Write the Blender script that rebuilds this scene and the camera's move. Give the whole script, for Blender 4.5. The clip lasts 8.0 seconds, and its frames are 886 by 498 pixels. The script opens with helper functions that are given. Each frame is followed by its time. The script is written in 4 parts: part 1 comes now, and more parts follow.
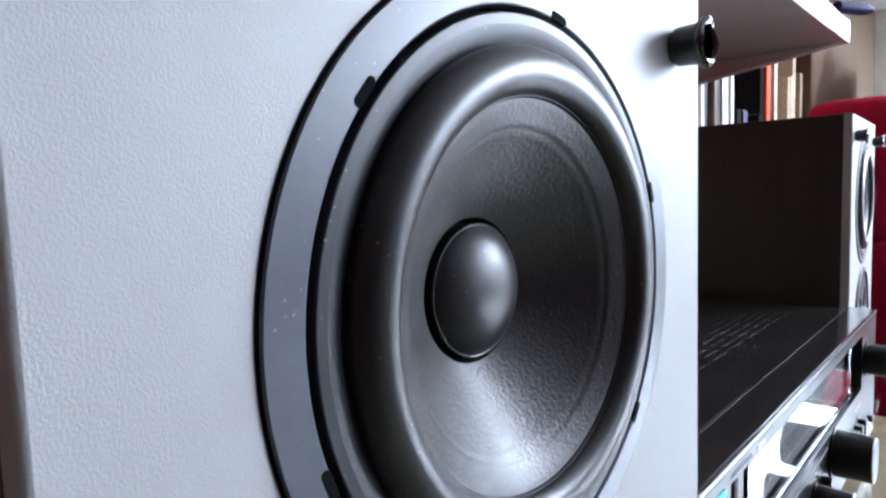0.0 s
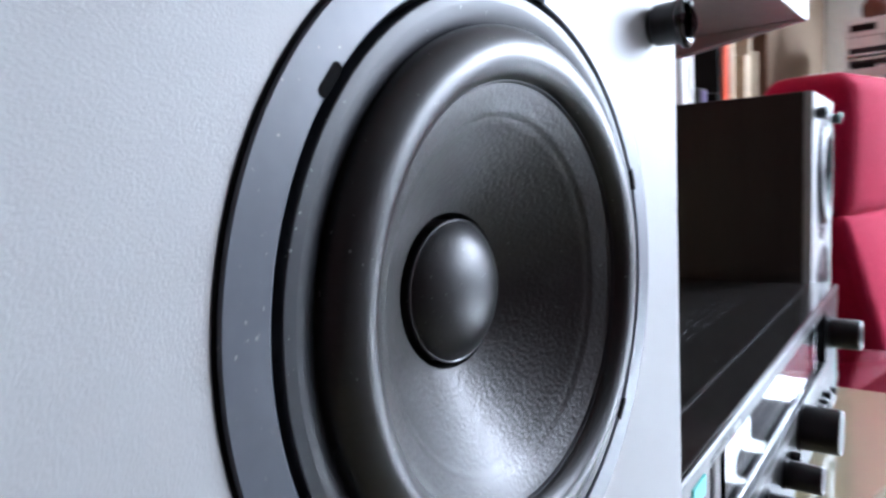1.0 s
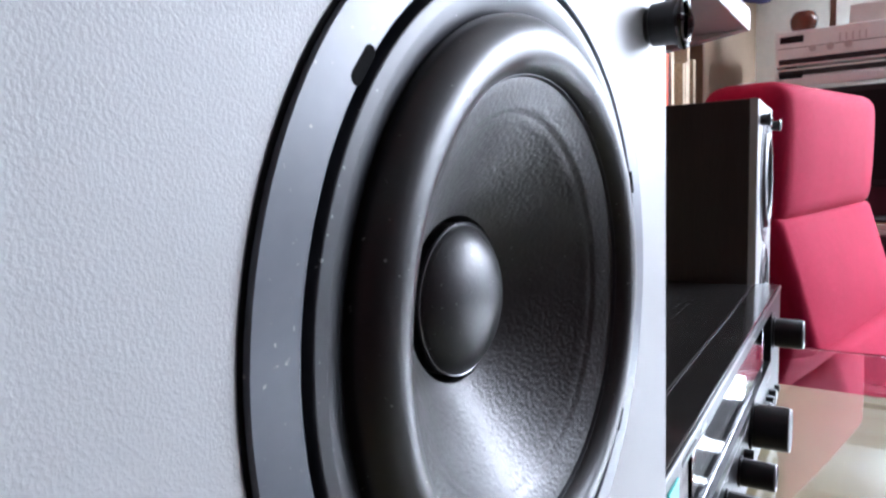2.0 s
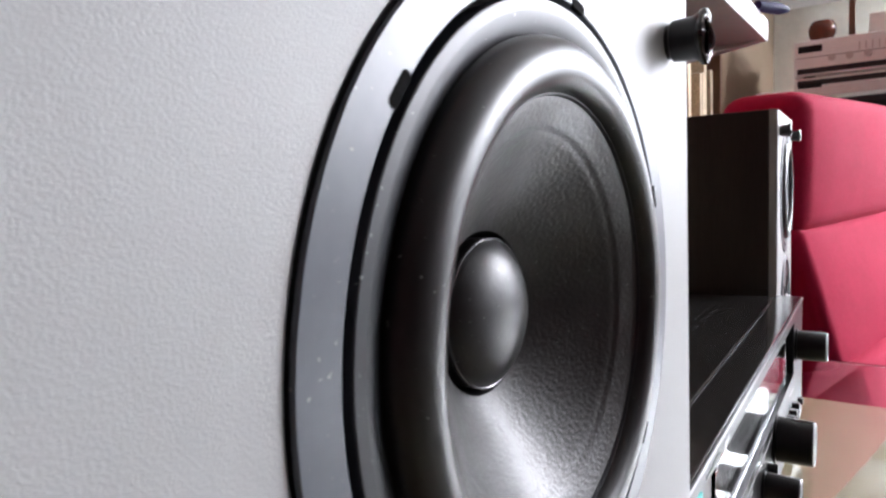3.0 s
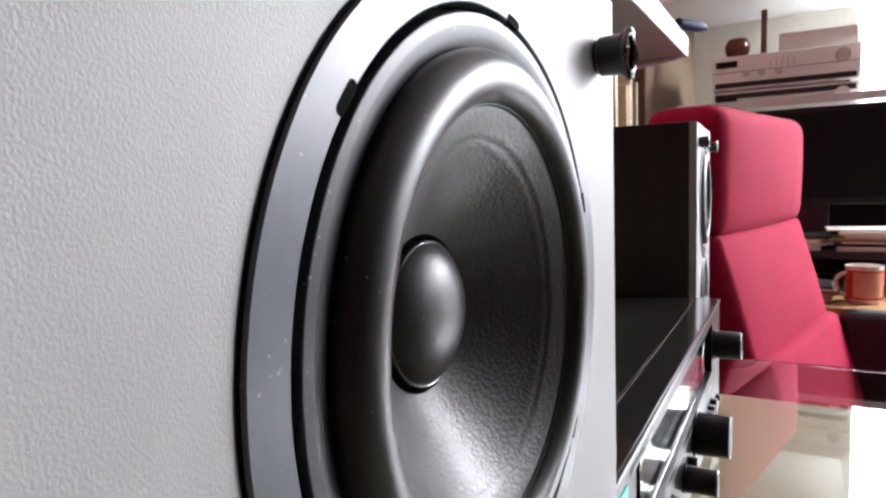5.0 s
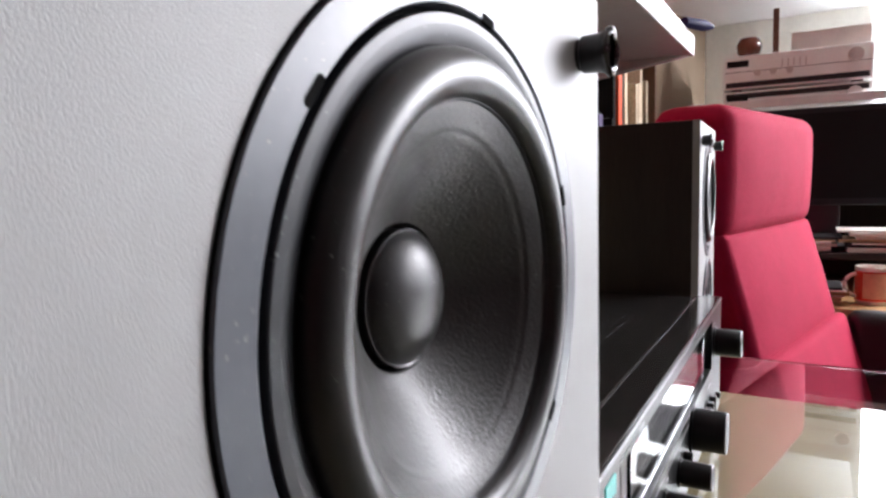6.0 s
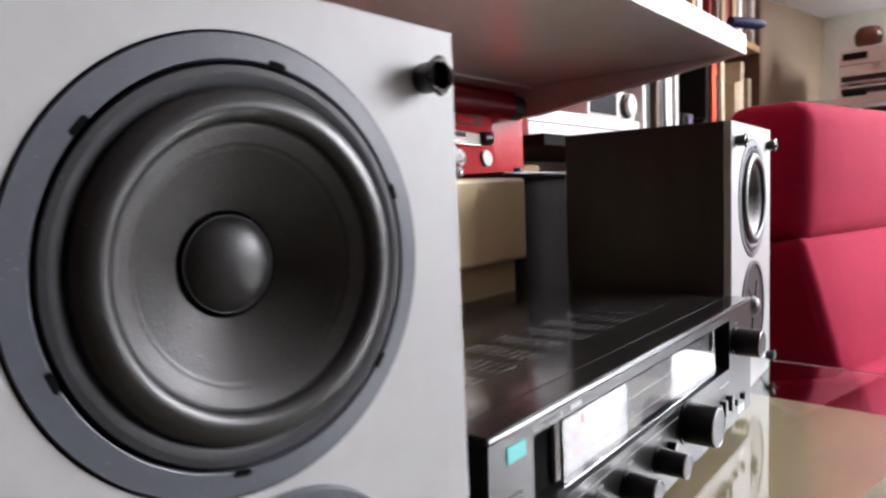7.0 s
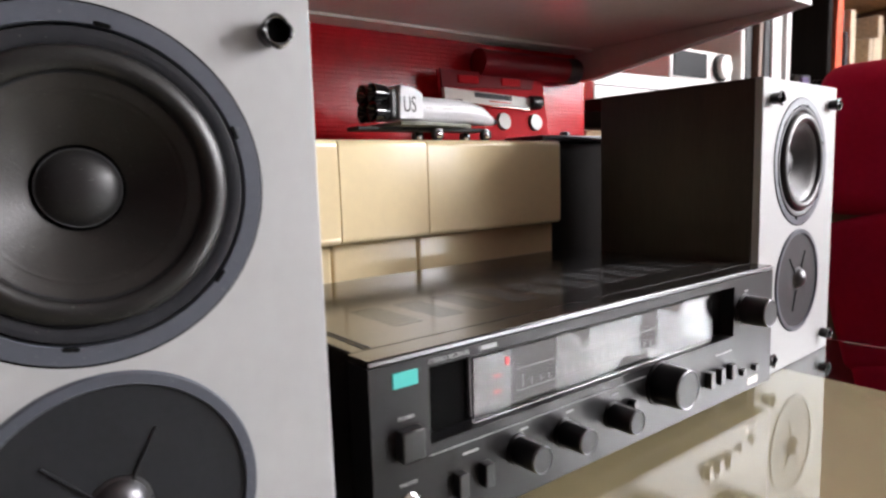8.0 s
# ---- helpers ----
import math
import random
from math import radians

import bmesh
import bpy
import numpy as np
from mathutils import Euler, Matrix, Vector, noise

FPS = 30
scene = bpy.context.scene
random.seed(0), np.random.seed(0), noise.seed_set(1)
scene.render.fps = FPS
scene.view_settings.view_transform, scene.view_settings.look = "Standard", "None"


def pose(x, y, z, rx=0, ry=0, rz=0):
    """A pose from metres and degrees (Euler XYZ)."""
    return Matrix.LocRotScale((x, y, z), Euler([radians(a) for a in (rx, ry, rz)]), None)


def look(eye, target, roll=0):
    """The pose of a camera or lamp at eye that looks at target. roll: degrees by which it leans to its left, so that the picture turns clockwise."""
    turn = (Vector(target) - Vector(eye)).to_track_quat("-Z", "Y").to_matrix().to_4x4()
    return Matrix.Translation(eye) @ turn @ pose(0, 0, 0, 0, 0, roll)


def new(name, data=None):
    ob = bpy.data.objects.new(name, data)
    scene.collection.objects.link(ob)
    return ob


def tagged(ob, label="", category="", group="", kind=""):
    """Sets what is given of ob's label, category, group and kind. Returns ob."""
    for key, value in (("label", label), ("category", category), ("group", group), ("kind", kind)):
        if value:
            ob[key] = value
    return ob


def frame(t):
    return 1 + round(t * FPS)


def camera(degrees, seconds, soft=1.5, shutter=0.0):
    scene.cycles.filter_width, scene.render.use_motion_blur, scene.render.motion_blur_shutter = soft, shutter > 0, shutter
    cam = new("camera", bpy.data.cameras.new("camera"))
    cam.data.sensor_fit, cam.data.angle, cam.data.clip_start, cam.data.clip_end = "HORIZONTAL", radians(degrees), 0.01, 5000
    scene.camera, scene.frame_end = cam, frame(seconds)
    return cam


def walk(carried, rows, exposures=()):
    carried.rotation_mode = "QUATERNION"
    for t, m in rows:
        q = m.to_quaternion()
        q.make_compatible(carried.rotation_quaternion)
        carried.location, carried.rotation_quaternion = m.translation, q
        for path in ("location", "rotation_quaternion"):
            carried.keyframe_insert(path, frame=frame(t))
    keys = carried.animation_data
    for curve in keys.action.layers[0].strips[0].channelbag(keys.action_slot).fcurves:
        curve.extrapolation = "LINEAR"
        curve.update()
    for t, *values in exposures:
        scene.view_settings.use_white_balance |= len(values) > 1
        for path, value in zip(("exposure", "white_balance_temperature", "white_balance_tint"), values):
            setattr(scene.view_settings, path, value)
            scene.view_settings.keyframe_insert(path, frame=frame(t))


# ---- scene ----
cam = camera(69.88, 8.0, soft=2.5, shutter=0.5)
# seconds, place in metres, then yaw, pitch and roll in degrees
ROWS = [
    (0.0, -0.2017, -0.0740, 0.2366, -47.98, -5.11, 1.99),
    (0.5, -0.1992, -0.0731, 0.2361, -47.70, -6.05, 1.82),
    (0.8, -0.1996, -0.0730, 0.2381, -47.48, -7.36, 1.57),
    (1.0, -0.1953, -0.0657, 0.2388, -51.24, -6.72, 3.32),
    (1.2, -0.1951, -0.0580, 0.2382, -55.22, -7.79, 4.00),
    (1.5, -0.1926, -0.0541, 0.2385, -55.87, -6.85, 3.05),
    (1.7, -0.1942, -0.0497, 0.2395, -56.38, -7.06, 2.41),
    (2.8, -0.1966, -0.0509, 0.2393, -55.71, -6.23, 2.59),
    (3.0, -0.1985, -0.0495, 0.2405, -54.98, -5.91, 2.76),
    (3.5, -0.2032, -0.0448, 0.2398, -60.39, -4.82, 2.12),
    (3.8, -0.2038, -0.0455, 0.2408, -63.50, -5.25, 1.76),
    (4.0, -0.2043, -0.0462, 0.2405, -64.01, -5.61, 1.69),
    (4.5, -0.2042, -0.0482, 0.2409, -63.98, -5.74, 1.71),
    (4.7, -0.2029, -0.0497, 0.2407, -61.95, -5.81, 1.63),
    (5.8, -0.2025, -0.0528, 0.2405, -60.07, -5.71, 2.21),
    (6.0, -0.2054, -0.0604, 0.2388, -59.88, -5.86, 1.65),
    (6.3, -0.2079, -0.0802, 0.2298, -57.98, -5.39, 1.66),
    (6.5, -0.2069, -0.0959, 0.2295, -55.84, -5.13, 2.54),
    (6.7, -0.2065, -0.1166, 0.2337, -53.38, -5.20, 3.00),
    (7.0, -0.1946, -0.1596, 0.2330, -49.27, -4.94, 2.30),
    (7.3, -0.1809, -0.1995, 0.2249, -44.76, -5.51, 1.90),
    (7.5, -0.1677, -0.2141, 0.2191, -42.86, -5.70, 2.38),
    (7.7, -0.1546, -0.2334, 0.2155, -40.74, -6.17, 2.70),
    (8.0, -0.1286, -0.2615, 0.2162, -37.25, -6.94, 1.81),
]
EXPOSURES = [(0.0, 0.28, 5500, 12), (1.7, 0.26, 5550, 14), (2.8, 0.11, 6200, 16), (4.7, 0.0, 6400, 16), (6.5, -0.02, 6400, 17), (8.0, 0.03, 6650, 17)]
walk(cam, [(t, pose(x, y, z, 90 + pitch, roll, yaw)) for t, x, y, z, yaw, pitch, roll in ROWS], EXPOSURES)

# ---- light ----
world = bpy.data.worlds.new("world")
scene.world = world
world.use_nodes = True
sky = world.node_tree.nodes.new("ShaderNodeTexSky")
sky.sky_type, sky.sun_disc = "NISHITA", False
sky.sun_elevation, sky.sun_rotation = radians(35), radians(100)
world.node_tree.nodes["Background"].inputs[1].default_value = 0.12
world.node_tree.links.new(sky.outputs[0], world.node_tree.nodes["Background"].inputs[0])
DAY = 8.0   # brightness of the overcast sky outside the windows
# bright sky in the glazed door's two tall panes; the third lamp is added fill
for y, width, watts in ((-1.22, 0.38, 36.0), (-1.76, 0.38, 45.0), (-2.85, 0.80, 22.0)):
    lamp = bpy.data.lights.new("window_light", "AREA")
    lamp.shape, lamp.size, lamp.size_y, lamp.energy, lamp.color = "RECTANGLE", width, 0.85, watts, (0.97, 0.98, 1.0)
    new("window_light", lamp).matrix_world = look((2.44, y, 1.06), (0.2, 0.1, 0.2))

# ---- materials ----
def mat(name, base, rough=0.5, metal=0.0, vary=0.0, scale=20.0, bump=0.0, bscale=200.0, coat=0.0, transmission=0.0,
        emit=0.0, spec=0.5, stretch=(1, 1, 1), rvary=0.0, random_tint=0.0, fine=0.0, dust=0.0):
    m = bpy.data.materials.new(name)
    m.use_nodes = True
    nt = m.node_tree
    b = nt.nodes["Principled BSDF"]
    b.inputs["Base Color"].default_value = (*base, 1)
    b.inputs["Roughness"].default_value = rough
    b.inputs["Metallic"].default_value = metal
    b.inputs["Coat Weight"].default_value = coat
    b.inputs["Coat Roughness"].default_value = 0.05
    b.inputs["Transmission Weight"].default_value = transmission
    b.inputs["Specular IOR Level"].default_value = spec
    if emit:
        b.inputs["Emission Color"].default_value = (*base, 1)
        b.inputs["Emission Strength"].default_value = emit
    tc = nt.nodes.new("ShaderNodeTexCoord")
    mp = nt.nodes.new("ShaderNodeMapping")
    mp.inputs["Scale"].default_value = stretch
    nt.links.new(tc.outputs["Object"], mp.inputs["Vector"])
    if vary or rvary or random_tint or dust:
        n = nt.nodes.new("ShaderNodeTexNoise")
        n.inputs["Scale"].default_value, n.inputs["Detail"].default_value = scale, 6
        nt.links.new(mp.outputs[0], n.inputs["Vector"])
        n2 = nt.nodes.new("ShaderNodeTexNoise")
        n2.inputs["Scale"].default_value, n2.inputs["Detail"].default_value = scale * 9, 4
        nt.links.new(mp.outputs[0], n2.inputs["Vector"])
        mix = nt.nodes.new("ShaderNodeMath")
        mix.operation = "ADD"
        nt.links.new(n.outputs[0], mix.inputs[0])
        nt.links.new(n2.outputs[0], mix.inputs[1])
        rm = nt.nodes.new("ShaderNodeMapRange")
        rm.inputs[1].default_value, rm.inputs[2].default_value = 0.7, 1.3
        rm.inputs[3].default_value, rm.inputs[4].default_value = 1 - vary, 1 + vary
        nt.links.new(mix.outputs[0], rm.inputs[0])
        val = rm.outputs[0]
        if random_tint:
            oi = nt.nodes.new("ShaderNodeObjectInfo")
            r2 = nt.nodes.new("ShaderNodeMapRange")
            r2.inputs[3].default_value, r2.inputs[4].default_value = 1 - random_tint, 1 + random_tint
            nt.links.new(oi.outputs["Random"], r2.inputs[0])
            mul = nt.nodes.new("ShaderNodeMath")
            mul.operation = "MULTIPLY"
            nt.links.new(val, mul.inputs[0])
            nt.links.new(r2.outputs[0], mul.inputs[1])
            val = mul.outputs[0]
        cm = nt.nodes.new("ShaderNodeVectorMath")
        cm.operation = "SCALE"
        cm.inputs[0].default_value = base
        nt.links.new(val, cm.inputs["Scale"])
        nt.links.new(cm.outputs[0], b.inputs["Base Color"])
        if dust:
            dn = nt.nodes.new("ShaderNodeTexNoise")
            dn.inputs["Scale"].default_value, dn.inputs["Detail"].default_value = 900, 2
            nt.links.new(tc.outputs["Object"], dn.inputs["Vector"])
            dr = nt.nodes.new("ShaderNodeMapRange")
            dr.inputs[1].default_value, dr.inputs[2].default_value = 0.71, 0.76
            dr.inputs[4].default_value = dust
            nt.links.new(dn.outputs[0], dr.inputs[0])
            dm = nt.nodes.new("ShaderNodeMixRGB")
            dm.inputs[2].default_value = (0.35, 0.34, 0.33, 1)
            nt.links.new(dr.outputs[0], dm.inputs[0])
            nt.links.new(cm.outputs[0], dm.inputs[1])
            nt.links.new(dm.outputs[0], b.inputs["Base Color"])
        if rvary:
            rr = nt.nodes.new("ShaderNodeMapRange")
            rr.inputs[1].default_value, rr.inputs[2].default_value = 0.7, 1.3
            rr.inputs[3].default_value, rr.inputs[4].default_value = max(0.02, rough - rvary), rough + rvary
            nt.links.new(mix.outputs[0], rr.inputs[0])
            nt.links.new(rr.outputs[0], b.inputs["Roughness"])
    if bump:
        bn = nt.nodes.new("ShaderNodeTexNoise")
        bn.inputs["Scale"].default_value, bn.inputs["Detail"].default_value = bscale, 3
        nt.links.new(mp.outputs[0], bn.inputs["Vector"])
        bp = nt.nodes.new("ShaderNodeBump")
        bp.inputs["Strength"].default_value, bp.inputs["Distance"].default_value = bump, 0.001 if not fine else fine
        nt.links.new(bn.outputs[0], bp.inputs["Height"])
        nt.links.new(bp.outputs[0], b.inputs["Normal"])
    return m


BAFFLE = mat("silver_grey_textured_paint", (0.34, 0.344, 0.338), 0.56, 0.10, 0.04, 14, 0.26, 2700, fine=0.00030, stretch=(1, 1, 0.75), rvary=0.05, spec=0.32)
WALNUT = mat("dark_walnut_vinyl", (0.023, 0.0160, 0.0125), 0.38, 0, 0.28, 10, 0.12, 300, spec=0.36, stretch=(6, 6, 0.5))
FRAME_GREY = mat("grey_plastic", (0.064, 0.071, 0.086), 0.36, 0, 0.08, 40, dust=0.5, spec=0.4)
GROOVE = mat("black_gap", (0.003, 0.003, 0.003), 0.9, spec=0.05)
RING = mat("dark_grey_gasket", (0.017, 0.018, 0.021), 0.40, 0, 0.1, 40, dust=0.4, spec=0.26)
CAP_RIM = mat("glossy_grey_lip", (0.10, 0.10, 0.105), 0.22, 0.3)
RUBBER = mat("black_rubber", (0.0095, 0.0091, 0.0086), 0.34, 0, 0.2, 60, 0.015, 900, dust=0.4, spec=0.42)
CONE = mat("black_paper_cone", (0.0125, 0.0108, 0.0092), 0.42, 0, 0.25, 70, 0.38, 1050, fine=0.0004, rvary=0.06, dust=0.2, spec=0.45)
CAP = mat("dust_cap_black", (0.0105, 0.010, 0.0098), 0.38, 0, 0.2, 60, 0.04, 800, dust=0.35, spec=0.4)
PLATE = mat("dark_tweeter_plate", (0.013, 0.014, 0.016), 0.45, 0, 0.15, 40, 0.1, 800, spec=0.25)
BLACK = mat("black_plastic", (0.012, 0.012, 0.013), 0.28, 0, 0.2, 50)
BLACK_GLOSS = mat("glossy_black_plastic", (0.006, 0.006, 0.007), 0.06, spec=0.8)
BLACK_MATT = mat("black_matt", (0.010, 0.010, 0.011), 0.6, 0, 0.2, 50)
CHROME = mat("chrome", (0.75, 0.75, 0.77), 0.12, 1.0)
DOME = mat("dark_metal_dome", (0.11, 0.11, 0.115), 0.34, 1.0)
CASE = mat("black_painted_steel", (0.020, 0.0185, 0.0175), 0.15, 0, 0.15, 30, 0.06, 1400, fine=0.0002, rvary=0.04, dust=0.1, spec=0.75)
VENT = mat("grey_vent_edge", (0.010, 0.0095, 0.009), 0.26, 0.0, 0.2, 40, spec=0.35)
PANEL = mat("dark_anodised_panel", (0.0095, 0.0093, 0.0098), 0.34, 0.0, 0.08, 25, 0.05, 900, spec=0.3, stretch=(0.1, 1, 2))
TRIM = mat("aluminium_edge", (0.20, 0.20, 0.21), 0.28, 1.0)
KNOB = mat("black_knob", (0.005, 0.005, 0.0055), 0.3, 0.0, 0.1, 50, spec=0.3)
KNOB_CAP = mat("brushed_knob_face", (0.016, 0.016, 0.017), 0.45, 0.1, 0.1, 60, spec=0.3)
KNOB_GREY = mat("grey_hifi_knob", (0.52, 0.50, 0.47), 0.4, 0.0, 0.1, 60)
SILVER = mat("silver_cell", (0.24, 0.23, 0.22), 0.5, 0.3, 0.1, 60)
TEAL = mat("teal_badge", (0.03, 0.42, 0.38), 0.4)
WHITE_PRINT = mat("white_print", (0.30, 0.30, 0.30), 0.5)
SMOKED = mat("smoked_brown_plate", (0.035, 0.022, 0.019), 0.4, 0, 0.15, 40)
DIAL = mat("smoked_tuner_scale", (0.055, 0.05, 0.05), 0.35, 0.0, 0.15, 30, spec=0.25)
RED_LED = mat("red_pointer", (0.8, 0.02, 0.03), 0.4, emit=0.25)
GLASS = mat("clear_glass", (0.92, 0.97, 0.95), 0.0, transmission=1.0)
PANE = mat("display_glass", (0.95, 0.96, 0.97), 0.02, transmission=1.0)
BOARD = mat("beige_laminate", (0.25, 0.19, 0.10), 0.45, 0, 0.10, 9, 0.05, 300)
TILE = mat("cream_glazed_tile", (0.92, 0.76, 0.46), 0.16, 0, 0.03, 12, 0.05, 30, coat=0.3, random_tint=0.04)
GROUT = mat("grey_grout", (0.25, 0.21, 0.15), 0.9, 0, 0.2, 60)
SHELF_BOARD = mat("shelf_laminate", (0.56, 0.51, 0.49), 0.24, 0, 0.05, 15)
SHELF = mat("white_painted_shelf", (0.74, 0.72, 0.70), 0.35, 0, 0.05, 15)
CARPET = mat("dark_carpet", (0.05, 0.025, 0.025), 0.95, 0, 0.3, 40, 0.6, 500)
# cream made paler to carry the window's glare on this wall
GLARE_WALL = mat("glare_paled_cream_wall", (0.85, 0.86, 0.79), 0.85, 0, 0.05, 6, 0.2, 150)
CREAM_WALL = mat("magnolia_wall", (0.66, 0.60, 0.51), 0.85, 0, 0.05, 6, 0.2, 150)
UNLIT_TAN_WALL = mat("unlit_tan_wall", (0.30, 0.225, 0.155), 0.85, 0, 0.06, 6, 0.2, 150)
LOW_BOUNCE_RED = mat("low_bounce_red_wall", (0.10, 0.035, 0.035), 0.85, 0, 0.05, 6, 0.2, 150)
CEILING = mat("white_ceiling", (0.8, 0.8, 0.8), 0.9, 0, 0.03, 8, 0.2, 120)
LOW_BOUNCE_CEILING = mat("low_bounce_ceiling", (0.42, 0.41, 0.39), 0.9, 0, 0.05, 8, 0.2, 120)
FABRIC = mat("crimson_fabric", (0.36, 0.009, 0.045), 0.9, 0, 0.10, 14, 0.5, 1200, fine=0.0006, spec=0.2)
WOOD = mat("pale_oak", (0.42, 0.25, 0.11), 0.45, 0, 0.25, 12, 0.15, 200, stretch=(1, 8, 8))
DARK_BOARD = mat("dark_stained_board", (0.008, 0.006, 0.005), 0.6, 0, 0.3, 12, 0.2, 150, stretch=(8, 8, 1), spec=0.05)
DARK_WOOD = mat("brown_wood", (0.13, 0.065, 0.035), 0.5, 0, 0.3, 12, 0.2, 150, stretch=(8, 8, 1))
HIFI = mat("silver_hifi", (0.80, 0.82, 0.79), 0.45, 0.0, 0.05, 20)
WHITE_PLASTIC = mat("white_plastic", (0.72, 0.70, 0.67), 0.4, 0, 0.05, 20)
PAPER = mat("paper", (0.70, 0.67, 0.62), 0.8, 0, 0.08, 30, random_tint=0.12)
SPINE = mat("worn_cream_spine", (0.50, 0.41, 0.29), 0.8, 0, 0.35, 25, random_tint=0.3, stretch=(3, 1, 0.6))
CARDBOARD = mat("tan_cardboard", (0.36, 0.25, 0.14), 0.8, 0, 0.2, 20, random_tint=0.25)
ORANGE = mat("orange_red_card", (0.75, 0.09, 0.02), 0.5, 0, 0.08, 20)
SCREEN = mat("dark_screen", (0.012, 0.013, 0.014), 0.35, spec=0.08)
CERAMIC = mat("white_ceramic", (0.75, 0.72, 0.66), 0.15)
MUG_RED = mat("mug_red_print", (0.55, 0.05, 0.03), 0.2, 0, 0.1, 30)
PEACH = mat("peach_print", (0.62, 0.33, 0.22), 0.3, 0, 0.2, 40)
VASE = mat("brown_glaze", (0.12, 0.035, 0.02), 0.2, 0, 0.2, 30)
PURPLE = mat("dusky_purple_card", (0.06, 0.035, 0.11), 0.6, 0, 0.1, 30)
BLUE = mat("navy_blue", (0.012, 0.016, 0.085), 0.55, spec=0.1)
RED_CARD = mat("red_card", (0.42, 0.007, 0.012), 0.5, 0, 0.1, 30, spec=0.04)
DEEP_RED = mat("deep_red_card", (0.17, 0.005, 0.009), 0.45, 0, 0.15, 30, spec=0.12)
SHUTTLE = mat("white_toy_paint", (0.75, 0.76, 0.78), 0.3, 0, 0.05, 60)
WING = mat("grey_green_plastic", (0.20, 0.21, 0.17), 0.45, 0, 0.1, 60)
SKYGLOW = mat("bright_overcast", (0.90, 0.95, 1.0), 0.9, emit=DAY)
LEATHER = mat("black_leather", (0.014, 0.014, 0.016), 0.35, 0, 0.2, 40, 0.3, 500)


def brick_red():
    m = mat("glossy_red_paint", (0.52, 0.010, 0.016), 0.2, 0, 0.12, 8, spec=0.32)
    nt = m.node_tree
    tc = nt.nodes.new("ShaderNodeTexCoord")
    sp = nt.nodes.new("ShaderNodeSeparateXYZ")
    cb = nt.nodes.new("ShaderNodeCombineXYZ")
    nt.links.new(tc.outputs["Object"], sp.inputs[0])
    nt.links.new(sp.outputs[0], cb.inputs[0])
    nt.links.new(sp.outputs[2], cb.inputs[1])
    br = nt.nodes.new("ShaderNodeTexBrick")
    br.inputs["Scale"].default_value = 1.0
    br.inputs["Brick Width"].default_value, br.inputs["Row Height"].default_value = 0.030, 0.0050
    br.inputs["Mortar Size"].default_value = 0.0011
    br.inputs["Mortar Smooth"].default_value = 0.6
    nt.links.new(cb.outputs[0], br.inputs["Vector"])
    n = nt.nodes.new("ShaderNodeTexNoise")
    n.inputs["Scale"].default_value = 60
    nt.links.new(tc.outputs["Object"], n.inputs["Vector"])
    ad = nt.nodes.new("ShaderNodeMath")
    ad.operation = "SUBTRACT"
    nt.links.new(n.outputs[0], ad.inputs[0])
    nt.links.new(br.outputs["Fac"], ad.inputs[1])
    bp = nt.nodes.new("ShaderNodeBump")
    bp.inputs["Strength"].default_value, bp.inputs["Distance"].default_value = 0.4, 0.0010
    nt.links.new(ad.outputs[0], bp.inputs["Height"])
    nt.links.new(bp.outputs[0], nt.nodes["Principled BSDF"].inputs["Normal"])
    return m


RED_WALL = brick_red()
# the cone has a fine concentric grain, so its sheen spreads in fans
tn = CONE.node_tree.nodes.new("ShaderNodeTangent")
tn.direction_type, tn.axis = "RADIAL", "Y"
CONE.node_tree.links.new(tn.outputs[0], CONE.node_tree.nodes["Principled BSDF"].inputs["Tangent"])
CONE.node_tree.nodes["Principled BSDF"].inputs["Anisotropic"].default_value = 0.55
CONE.node_tree.nodes["Principled BSDF"].inputs["Anisotropic Rotation"].default_value = 0.25
PANE.node_tree.nodes["Principled BSDF"].inputs["IOR"].default_value = 1.24   # set below real glass to weaken the reflected daylight


# ---- mesh helpers ----
def box(x0, x1, y0, y1, z0, z1, bevel=0.0, seg=2, bm=None):
    tmp = bmesh.new()
    bmesh.ops.create_cube(tmp, size=1, matrix=Matrix.LocRotScale(((x0 + x1) / 2, (y0 + y1) / 2, (z0 + z1) / 2), None, (x1 - x0, y1 - y0, z1 - z0)))
    if bevel:
        bmesh.ops.bevel(tmp, geom=tmp.edges[:], offset=bevel, segments=seg, profile=0.5, affect="EDGES")
    return merge(bm, tmp)


def merge(bm, tmp):
    if bm is None:
        return tmp
    me = bpy.data.meshes.new("t")
    tmp.to_mesh(me)
    tmp.free()
    bm.from_mesh(me)
    bpy.data.meshes.remove(me)
    return bm


def lathe(profile, c=(0, 0, 0), axis="y", seg=64, bm=None):
    """Turns (radius, height) round an axis: y points at the viewer (height is -y), z up, x along +x."""
    tmp = bmesh.new()
    rings = []
    for r, h in profile:
        ring = []
        for i in range(1 if r < 1e-6 else seg):
            a = 2 * math.pi * i / seg
            u, w = r * math.cos(a), r * math.sin(a)
            p = {"y": (u, -h, w), "z": (u, w, h), "x": (h, u, w)}[axis]
            ring.append(tmp.verts.new(Vector(p) + Vector(c)))
        rings.append(ring)
    for a, b in zip(rings, rings[1:]):
        for i in range(seg):
            j = (i + 1) % seg
            if len(a) == 1 and len(b) == 1:
                continue
            f = (a[0], b[j], b[i]) if len(a) == 1 else (a[i], a[j], b[0]) if len(b) == 1 else (a[i], a[j], b[j], b[i])
            tmp.faces.new(f)
    bmesh.ops.recalc_face_normals(tmp, faces=tmp.faces[:])
    return merge(bm, tmp)


